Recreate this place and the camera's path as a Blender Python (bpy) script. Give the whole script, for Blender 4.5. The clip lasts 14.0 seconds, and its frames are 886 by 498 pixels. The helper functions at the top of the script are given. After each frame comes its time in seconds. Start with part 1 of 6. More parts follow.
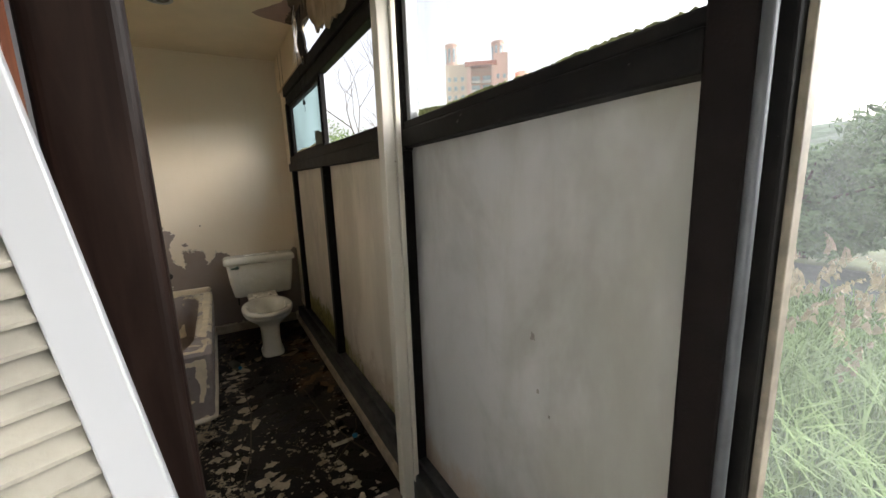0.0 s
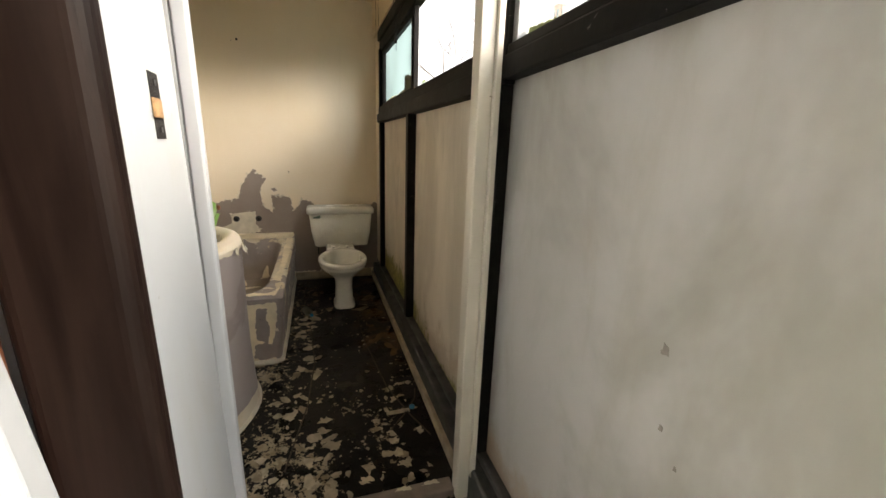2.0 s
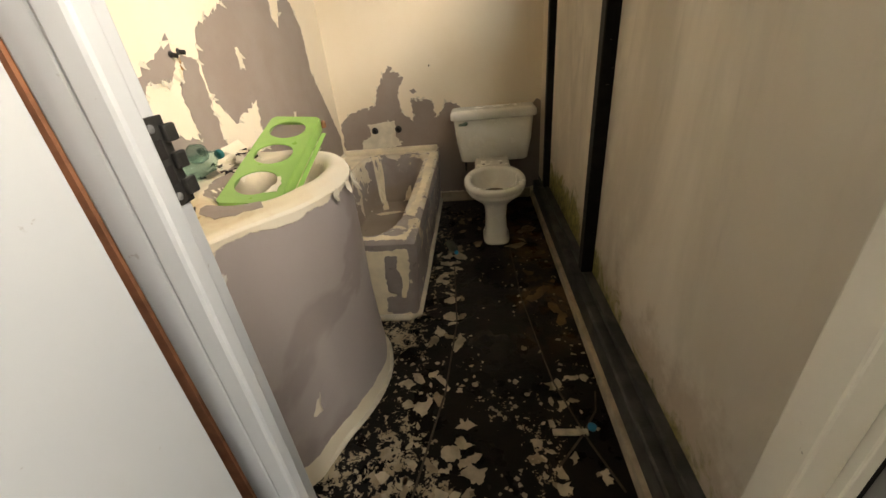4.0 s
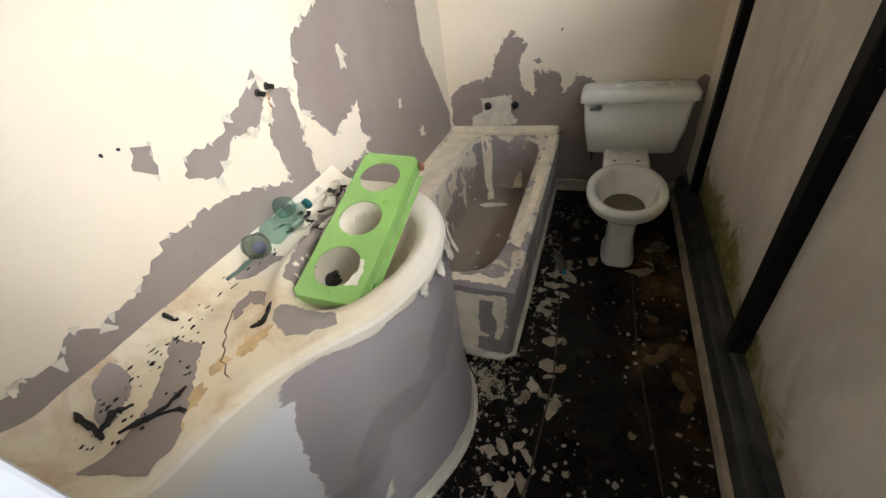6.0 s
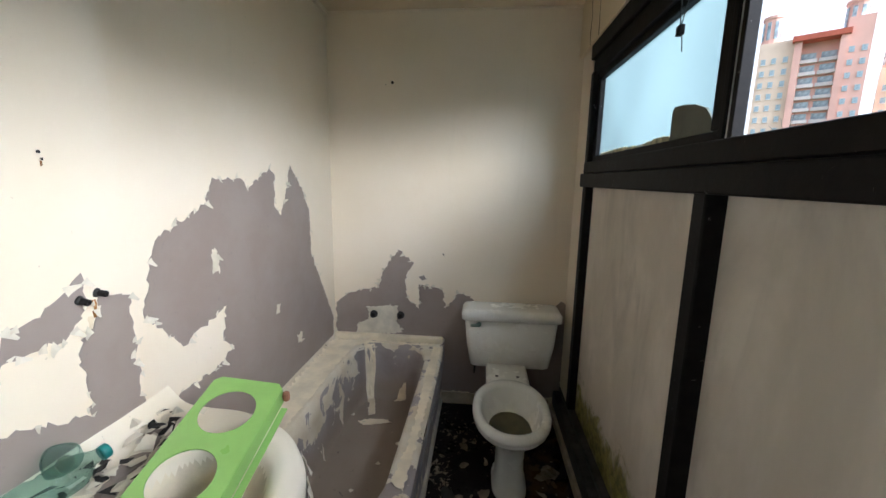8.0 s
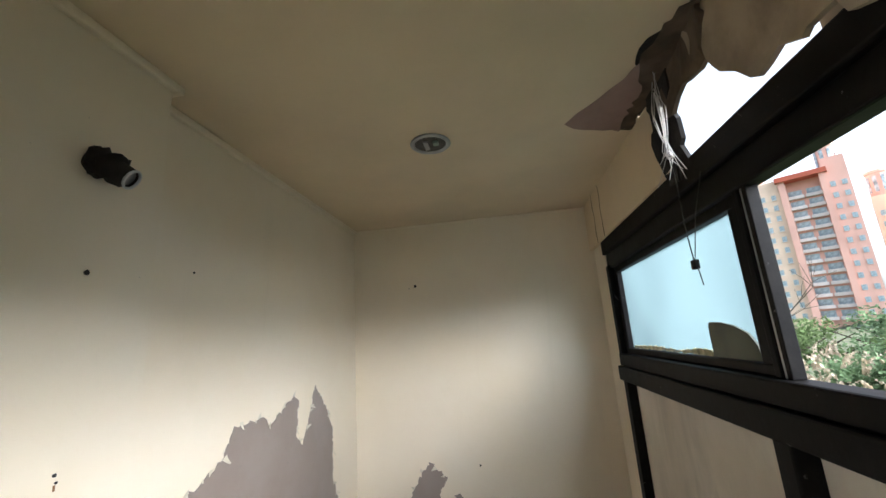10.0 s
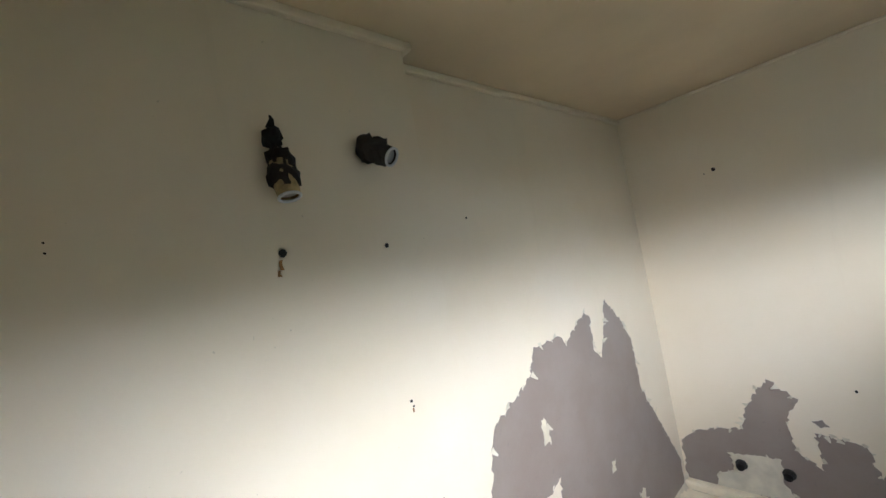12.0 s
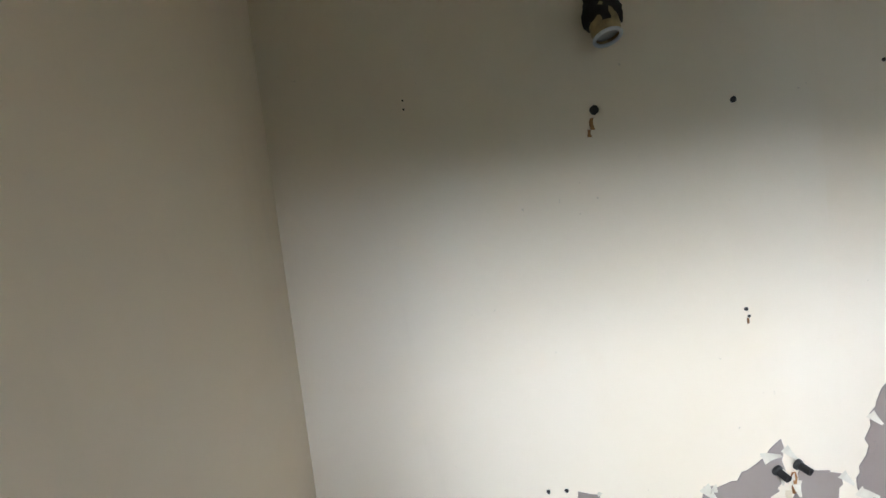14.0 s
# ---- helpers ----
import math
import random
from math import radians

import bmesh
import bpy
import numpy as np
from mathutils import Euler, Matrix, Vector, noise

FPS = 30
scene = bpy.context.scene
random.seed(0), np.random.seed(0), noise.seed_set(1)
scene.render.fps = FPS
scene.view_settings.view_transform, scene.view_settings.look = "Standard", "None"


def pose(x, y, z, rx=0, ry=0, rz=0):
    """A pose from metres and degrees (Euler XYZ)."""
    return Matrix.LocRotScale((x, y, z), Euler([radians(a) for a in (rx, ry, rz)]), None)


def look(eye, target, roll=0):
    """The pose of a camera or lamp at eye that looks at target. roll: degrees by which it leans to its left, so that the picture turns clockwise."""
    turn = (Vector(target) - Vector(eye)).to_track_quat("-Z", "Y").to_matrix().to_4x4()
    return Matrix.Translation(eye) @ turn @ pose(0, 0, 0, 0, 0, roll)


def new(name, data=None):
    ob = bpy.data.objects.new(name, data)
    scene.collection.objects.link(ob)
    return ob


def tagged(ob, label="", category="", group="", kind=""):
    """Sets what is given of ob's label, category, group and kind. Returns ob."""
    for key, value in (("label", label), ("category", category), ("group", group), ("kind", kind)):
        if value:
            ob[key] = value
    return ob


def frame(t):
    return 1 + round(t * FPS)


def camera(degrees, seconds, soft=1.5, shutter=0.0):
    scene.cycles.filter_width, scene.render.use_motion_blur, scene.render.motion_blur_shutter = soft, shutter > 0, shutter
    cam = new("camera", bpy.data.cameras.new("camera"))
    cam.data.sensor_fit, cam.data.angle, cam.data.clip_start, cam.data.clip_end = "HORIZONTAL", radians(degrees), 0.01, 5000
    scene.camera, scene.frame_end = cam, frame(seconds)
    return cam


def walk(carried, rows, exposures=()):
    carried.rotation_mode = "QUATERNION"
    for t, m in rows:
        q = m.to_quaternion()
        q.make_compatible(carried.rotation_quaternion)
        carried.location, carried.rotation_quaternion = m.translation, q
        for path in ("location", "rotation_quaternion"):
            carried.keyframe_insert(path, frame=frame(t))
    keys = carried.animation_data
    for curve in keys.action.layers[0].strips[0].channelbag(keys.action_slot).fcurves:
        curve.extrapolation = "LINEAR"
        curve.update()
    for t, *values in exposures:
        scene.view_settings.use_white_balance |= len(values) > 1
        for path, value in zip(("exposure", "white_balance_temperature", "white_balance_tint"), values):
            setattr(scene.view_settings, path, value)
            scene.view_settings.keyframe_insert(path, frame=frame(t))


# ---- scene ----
cam = camera(97.3, 14.0)
PATH = [
    (0, (0.502, -0.111, 1.343), (1.479, 1.596, 0.978), -2.0),
    (0.5, (0.592, -0.044, 1.331), (1.34, 1.791, 1.061), -1.0),
    (1, (0.628, -0.019, 1.32), (1.347, 1.832, 1.088), 1.5),
    (1.5, (0.611, -0.012, 1.306), (1.331, 1.822, 0.964), 2.7),
    (2, (0.598, 0.128, 1.264), (1.193, 1.967, 0.751), 2.0),
    (2.5, (0.62, 0.407, 1.199), (0.94, 2.166, 0.303), -0.6),
    (3, (0.625, 0.5, 1.17), (0.746, 2.2, 0.124), -3.0),
    (3.5, (0.633, 0.63, 1.157), (0.575, 2.337, 0.116), -4.9),
    (4, (0.66, 0.893, 1.168), (0.462, 2.637, 0.212), -5.8),
    (4.2, (0.655, 0.971, 1.194), (0.417, 2.713, 0.24), -5.8),
    (6.3, (0.592, 1.336, 1.433), (-0.111, 2.762, 0.219), -10.1),
    (6.5, (0.588, 1.334, 1.44), (-0.076, 2.815, 0.272), -7.9),
    (7, (0.596, 1.339, 1.481), (0.02, 3.0, 0.527), -3.6),
    (7.5, (0.59, 1.411, 1.471), (0.237, 3.261, 0.797), 0.7),
    (7.7, (0.58, 1.432, 1.45), (0.356, 3.347, 0.921), 2.0),
    (9.8, (0.574, 1.49, 1.656), (0.371, 3.456, 1.965), -3.5),
    (10, (0.561, 1.483, 1.689), (0.287, 3.414, 2.134), -3.8),
    (10.5, (0.526, 1.443, 1.746), (-0.02, 3.255, 2.393), -4.9),
    (11, (0.497, 1.469, 1.763), (-0.462, 3.156, 2.25), -8.3),
    (11.5, (0.51, 1.571, 1.789), (-0.76, 3.098, 2.022), -11.2),
    (12, (0.517, 1.616, 1.796), (-0.967, 2.954, 1.873), -10.2),
    (12.5, (0.481, 1.65, 1.769), (-1.159, 2.791, 1.684), -8.9),
    (13, (0.431, 1.64, 1.752), (-1.406, 2.424, 1.66), -8.2),
    (13.5, (0.408, 1.625, 1.726), (-1.551, 2.024, 1.661), -7.3),
    (14, (0.419, 1.598, 1.7), (-1.579, 1.63, 1.599), -6.8),
]
walk(cam, [(t, look(eye, target, roll)) for t, eye, target, roll in PATH], [(0, 1.57, 6650, 13), (0.5, 1.82, 7200, 14), (1, 1.9, 7500, 14), (2.5, 2.17, 7350, 13), (4.2, 2.1, 8000, 13), (6.3, 2.04, 5900, 13), (7.5, 1.93, 5700, 12), (10, 1.97, 5900, 11), (11, 2.28, 5800, 11), (12, 2.05, 5650, 11), (13, 1.81, 5500, 11), (14, 1.78, 5450, 11)])

from mathutils import geometry

# ---- world, sun, exposure ----
world = bpy.data.worlds.new("overcast_sky")
scene.world = world
world.use_nodes = True
wn = world.node_tree
sky = wn.nodes.new("ShaderNodeTexSky")
sky.sky_type = "NISHITA"
sky.sun_disc = False
sky.sun_elevation, sky.sun_rotation = radians(28), radians(116)
sky.dust_density = 4.0
hsv = wn.nodes.new("ShaderNodeHueSaturation")
hsv.inputs["Saturation"].default_value = 0.3
wn.links.new(sky.outputs[0], hsv.inputs["Color"])
wn.links.new(hsv.outputs[0], wn.nodes["Background"].inputs[0])
wn.nodes["Background"].inputs[1].default_value = 0.135
sun = new("sun", bpy.data.lights.new("sun", "SUN"))
sun.data.energy, sun.data.angle, sun.data.color = 2.5, radians(75), (0.865, 0.935, 1.0)
sun.matrix_world = look((80, -39, 47), (0, 0, 0))


# ---- material helpers ----
class Mat:
    """A node material with short names for the nodes that are used here."""

    def __init__(self, name, rough=0.6, metal=0.0, coord="Object"):
        self.m = bpy.data.materials.new(name)
        self.m.use_nodes = True
        self.t = self.m.node_tree
        self.b = self.t.nodes["Principled BSDF"]
        self.b.inputs["Roughness"].default_value = rough
        self.b.inputs["Metallic"].default_value = metal
        self.co = self.t.nodes.new("ShaderNodeTexCoord").outputs[coord]

    def put(self, sock, v):
        if isinstance(v, (int, float)):
            sock.default_value = v
        elif isinstance(v, tuple):
            sock.default_value = (*v, 1) if len(v) == 3 else v
        else:
            self.t.links.new(v, sock)

    def noise(self, scale, detail=4.0, rough=0.55, distort=0.0, stretch=None):
        n = self.t.nodes.new("ShaderNodeTexNoise")
        v = self.co
        if stretch:
            mp = self.t.nodes.new("ShaderNodeMapping")
            mp.inputs["Scale"].default_value = stretch
            self.t.links.new(v, mp.inputs["Vector"])
            v = mp.outputs[0]
        self.t.links.new(v, n.inputs["Vector"])
        for k, x in (("Scale", scale), ("Detail", detail), ("Roughness", rough), ("Distortion", distort)):
            n.inputs[k].default_value = x
        return n.outputs["Fac"]

    def voro(self, scale, feature="F1"):
        n = self.t.nodes.new("ShaderNodeTexVoronoi")
        n.feature = feature
        n.inputs["Scale"].default_value = scale
        self.t.links.new(self.co, n.inputs["Vector"])
        return n.outputs["Distance"]

    def axis(self, k):
        s = self.t.nodes.new("ShaderNodeSeparateXYZ")
        self.t.links.new(self.co, s.inputs[0])
        return s.outputs[k]

    def calc(self, op, a, b=0.0, c=0.0):
        n = self.t.nodes.new("ShaderNodeMath")
        n.operation = op
        for i, v in enumerate((a, b, c)):
            self.put(n.inputs[i], v)
        return n.outputs[0]

    def step(self, v, lo, hi):
        n = self.t.nodes.new("ShaderNodeMapRange")
        n.interpolation_type = "SMOOTHSTEP"
        for i, x in ((0, v), (1, lo), (2, hi)):
            self.put(n.inputs[i], x)
        return n.outputs[0]

    def mix(self, f, a, b):
        n = self.t.nodes.new("ShaderNodeMix")
        n.data_type = "RGBA"
        self.put(n.inputs[0], f)
        self.put(n.inputs[6], a)
        self.put(n.inputs[7], b)
        return n.outputs[2]

    def bump(self, h, strength=0.3, dist=0.004):
        n = self.t.nodes.new("ShaderNodeBump")
        n.inputs["Strength"].default_value = strength
        n.inputs["Distance"].default_value = dist
        self.put(n.inputs["Height"], h)
        self.t.links.new(n.outputs[0], self.b.inputs["Normal"])

    def color(self, c):
        self.put(self.b.inputs["Base Color"], c)
        return self

    def rough(self, v):
        self.put(self.b.inputs["Roughness"], v)
        return self


def plain(name, c, rough=0.6, metal=0.0, vary=0.15, scale=9.0, grain=0.15, gloss=0.5):
    """One colour with slow blotches and fine grain."""
    m = Mat(name, rough, metal)
    lo = tuple(x * (1 - vary) for x in c)
    hi = tuple(min(1, x * (1 + vary)) for x in c)
    m.color(m.mix(m.step(m.noise(scale, 6), 0.3, 0.7), lo, hi))
    m.bump(m.noise(scale * 14, 4), grain, 0.002)
    m.b.inputs["Specular IOR Level"].default_value = gloss
    m.rough(m.calc("MULTIPLY_ADD", m.noise(scale * 2.5, 3), 0.25, rough - 0.12))
    return m.m


CREAM, GREY = (0.80, 0.705, 0.560), (0.268, 0.214, 0.182)


def wall_paint():
    m = Mat("cream_wall_paint", 0.55)
    big = m.noise(1.6, 5, 0.6)
    streak = m.noise(3.0, 5, 0.6, 0.6, (2.2, 2.2, 0.35))
    c = m.mix(m.step(big, 0.35, 0.75), CREAM, (0.77, 0.66, 0.495))
    c = m.mix(m.calc("MULTIPLY", m.step(streak, 0.58, 0.85), 0.18), c, (0.50, 0.42, 0.30))
    specks = m.step(m.noise(60, 2), 0.76, 0.80)
    c = m.mix(m.calc("MULTIPLY", specks, 0.35), c, (0.30, 0.25, 0.19))
    m.color(c)
    m.bump(m.calc("ADD", m.noise(35, 5), m.calc("MULTIPLY", m.noise(3, 3), 2.0)), 0.12, 0.004)
    return m.m


def primer():
    m = Mat("grey_primer", 0.62)
    n = m.noise(5, 6, 0.6)
    c = m.mix(m.step(n, 0.3, 0.7), GREY, (0.295, 0.244, 0.212))
    c = m.mix(m.calc("MULTIPLY", m.step(m.noise(45, 3), 0.66, 0.72), 0.4), c, (0.22, 0.19, 0.17))
    m.color(c)
    m.bump(m.noise(50, 4), 0.15, 0.003)
    return m.m


def panel_board(name="stained_board", light=(0.71, 0.64, 0.54), dull=(0.55, 0.49, 0.40), corner=False):
    m = Mat(name, 0.6)
    streak = m.noise(2.4, 6, 0.62, 0.8, (1.0, 2.4, 0.5))
    blot = m.noise(2.2, 5, 0.6, 0.5, (1, 1, 0.45))
    c = m.mix(m.step(blot, 0.38, 0.64), light, dull)
    c = m.mix(m.calc("MULTIPLY", m.step(streak, 0.5, 0.78), 0.55), c, (0.33, 0.30, 0.25))
    z = m.axis(2)
    if corner:
        y = m.axis(1)
        # slow blotches of darker olive, stronger as y falls
        olive_tone = m.calc("ADD", m.calc("MULTIPLY_ADD", m.noise(2.0, 5, 0.6, 0.6, (1, 1, 0.6)), 1.1, -0.30), m.calc("MULTIPLY", m.calc("SUBTRACT", 0.75, y), 0.35))
        c = m.mix(m.calc("MULTIPLY", m.step(olive_tone, 0.18, 0.42), 0.6), c, (0.25, 0.245, 0.205))
        tea = m.calc("SUBTRACT", m.calc("MULTIPLY_ADD", m.noise(7, 5, 0.6), 0.35, y), m.calc("MULTIPLY", z, 0.55))
        c = m.mix(m.calc("MULTIPLY", m.step(tea, 1.08, 1.32), 0.7), c, (0.27, 0.185, 0.11))
    damp = m.calc("SUBTRACT", m.calc("MULTIPLY_ADD", m.noise(5, 6, 0.65), 0.75, 0.02), z)
    c = m.mix(m.calc("MULTIPLY", m.step(damp, 0.0, 0.16), 0.55), c, (0.37, 0.27, 0.18))
    y = m.axis(1)
    tall = m.calc("MULTIPLY_ADD", m.step(y, 1.9, 2.9), 0.16, 0.17)
    moss = m.calc("SUBTRACT", m.calc("ADD", tall, m.calc("MULTIPLY_ADD", m.noise(6.5, 6, 0.7, 0.6), 0.5, -0.20)), z)
    patchy = m.step(m.noise(5.5, 4, 0.6, 0.3, (1, 1, 0.5)), 0.36, 0.50)
    mosscol = m.mix(m.step(m.noise(30, 5, 0.7), 0.35, 0.65), (0.10, 0.10, 0.018), (0.30, 0.27, 0.07))
    c = m.mix(m.calc("MULTIPLY", m.step(moss, 0.0, 0.09), m.calc("MULTIPLY", patchy, m.step(y, 1.1, 1.6))), c, mosscol)
    drip = m.calc("SUBTRACT", z, m.calc("MULTIPLY_ADD", m.noise(9, 4, 0.6, 0, (1, 1, 0.3)), -0.16, 1.47))
    c = m.mix(m.calc("MULTIPLY", m.step(drip, 0.0, 0.10), 0.35), c, (0.22, 0.18, 0.11))
    m.color(c)
    m.bump(m.noise(30, 5), 0.1, 0.003)
    return m.m


def frame_wood():
    m = Mat("black_painted_frame", 0.42)
    n = m.noise(14, 6, 0.65)
    scratch = m.noise(26, 5, 0.7, 1.0, (1, 1, 1))
    c = m.mix(m.step(n, 0.3, 0.75), (0.0045, 0.004, 0.004), (0.013, 0.011, 0.010))
    c = m.mix(m.calc("MULTIPLY", m.step(scratch, 0.665, 0.70), 0.6), c, (0.20, 0.19, 0.18))
    m.b.inputs["Specular IOR Level"].default_value = 0.10
    m.color(c)
    m.bump(m.noise(40, 5), 0.25, 0.003)
    m.rough(m.calc("MULTIPLY_ADD", n, 0.3, 0.38))
    return m.m


def sill_metal():
    m = Mat("weathered_dark_sill", 0.5)
    n = m.noise(9, 7, 0.65, 0.4)
    c = m.mix(m.step(n, 0.35, 0.7), (0.022, 0.022, 0.021), (0.075, 0.074, 0.070))
    m.color(c)
    m.bump(m.noise(45, 5), 0.3, 0.003)
    return m.m


def white_gloss(name="white_gloss_paint", c=(0.52, 0.54, 0.56), dirt=0.35):
    m = Mat(name, 0.35)
    n = m.noise(4, 6, 0.62, 0.3, (1, 1, 0.4))
    k = m.mix(m.calc("MULTIPLY", m.step(n, 0.5, 0.78), dirt), c, (0.45, 0.42, 0.36))
    k = m.mix(m.calc("MULTIPLY", m.step(m.noise(34, 4, 0.6), 0.70, 0.74), dirt), k, (0.18, 0.14, 0.10))
    m.color(k)
    m.bump(m.noise(28, 4, 0.5, 0, (1, 1, 0.15)), 0.08, 0.003)
    return m.m


def brown_wood():
    m = Mat("dark_brown_board", 0.48)
    g = m.noise(6, 6, 0.6, 0.6, (5, 5, 0.5))
    c = m.mix(m.step(g, 0.3, 0.7), (0.008, 0.004, 0.003), (0.019, 0.0105, 0.008))
    wear = m.calc("MULTIPLY", m.step(m.axis(0), 0.383, 0.433), m.step(m.calc("SUBTRACT", m.calc("MULTIPLY_ADD", m.noise(12, 6, 0.7), 1.2, 0.25), m.axis(2)), 0.0, 0.5))
    c = m.mix(m.calc("MULTIPLY", wear, m.step(m.noise(22, 6, 0.7), 0.42, 0.62)), c, (0.20, 0.165, 0.13))
    m.color(c)
    m.b.inputs["Specular IOR Level"].default_value = 0.12
    m.bump(g, 0.2, 0.003)
    return m.m


def red_wood():
    m = Mat("red_brown_veneer", 0.5)
    g = m.noise(5, 6, 0.6, 0.8, (6, 6, 0.5))
    m.color(m.mix(m.step(g, 0.3, 0.7), (0.07, 0.020, 0.010), (0.15, 0.05, 0.022)))
    m.bump(g, 0.15, 0.002)
    return m.m


def wet_floor():
    """Black bitumen with torn scraps of cream vinyl backing still stuck to it."""
    m = Mat("black_bitumen_floor", 0.3)
    x, y = m.axis(0), m.axis(1)
    fine = m.noise(28, 4, 0.5, 0.6)
    finer = m.noise(70, 4, 0.55, 1.2)
    area = m.noise(2.6, 3, 0.5, 0.8)
    left = m.step(m.calc("MULTIPLY_ADD", area, 0.5, m.calc("MULTIPLY", x, -1.0)), -0.45, -0.05)
    near = m.calc("MULTIPLY", m.step(y, 2.05, 1.40), m.step(x, 1.0, 0.35))
    right = m.calc("MULTIPLY", m.calc("MULTIPLY", m.step(x, 0.74, 0.80), m.step(x, 0.93, 0.87)), m.step(y, 1.9, 1.7))
    bias = m.calc("ADD", m.calc("MULTIPLY", left, 0.10), m.calc("MULTIPLY", near, 0.09))
    bias = m.calc("ADD", bias, m.calc("MULTIPLY", right, 0.10))
    bias = m.calc("ADD", bias, m.calc("MULTIPLY", m.calc("SUBTRACT", area, 0.5), 0.55))
    for px, py, rx, ry in ((0.66, 1.63, 0.12, 0.12), (0.57, 2.02, 0.15, 0.14), (0.97, 1.62, 0.05, 0.22), (0.68, 2.55, 0.16, 0.5)):
        u, w = m.calc("DIVIDE", m.calc("SUBTRACT", x, px), rx), m.calc("DIVIDE", m.calc("SUBTRACT", y, py), ry)
        d = m.calc("ADD", m.calc("ADD", m.calc("MULTIPLY", u, u), m.calc("MULTIPLY", w, w)), m.calc("MULTIPLY_ADD", area, 1.2, -0.6))
        bias = m.calc("SUBTRACT", bias, m.calc("MULTIPLY", m.step(d, 1.25, 0.75), 0.16))
    v = m.calc("ADD", m.calc("ADD", m.calc("MULTIPLY", fine, 0.55), m.calc("MULTIPLY", finer, 0.45)), bias)
    mask = m.step(v, 0.660, 0.672)
    black = m.mix(m.step(m.noise(6, 6, 0.6), 0.35, 0.7), (0.0028, 0.0024, 0.0021), (0.011, 0.0075, 0.0055))
    rust = m.calc("MULTIPLY", m.step(m.noise(5, 6, 0.65, 0.3), 0.44, 0.60), m.calc("MULTIPLY", m.step(x, 0.74, 0.88), m.step(y, 2.0, 2.4)))
    black = m.mix(m.calc("MULTIPLY", rust, 0.7), black, (0.115, 0.065, 0.022))
    scrap = m.mix(m.step(m.noise(11, 6, 0.6), 0.35, 0.7), (0.46, 0.39, 0.28), (0.30, 0.235, 0.15))
    m.b.inputs["Specular IOR Level"].default_value = 0.17
    m.color(m.mix(mask, black, scrap))
    m.rough(m.calc("ADD", m.calc("MULTIPLY", mask, 0.4), m.calc("MULTIPLY_ADD", m.noise(8, 4), 0.5, 0.05)))
    m.bump(m.calc("ADD", m.calc("MULTIPLY", mask, 1.0), m.calc("MULTIPLY", m.noise(30, 6, 0.7), 0.8)), 0.6, 0.006)
    return m.m


def hall_floor():
    m = Mat("dirty_hall_boards", 0.7)
    n = m.noise(9, 7, 0.65, 0.7)
    c = m.mix(m.step(n, 0.35, 0.7), (0.30, 0.24, 0.155), (0.14, 0.105, 0.062))
    k = m.step(m.calc("ADD", m.noise(7, 6, 0.7, 0.4), m.calc("MULTIPLY", m.step(m.axis(0), 0.55, 0.9), 0.16)), 0.55, 0.58)
    c = m.mix(k, c, (0.012, 0.010, 0.008))
    m.color(c)
    m.bump(m.noise(40, 6, 0.7), 0.6, 0.006)
    return m.m


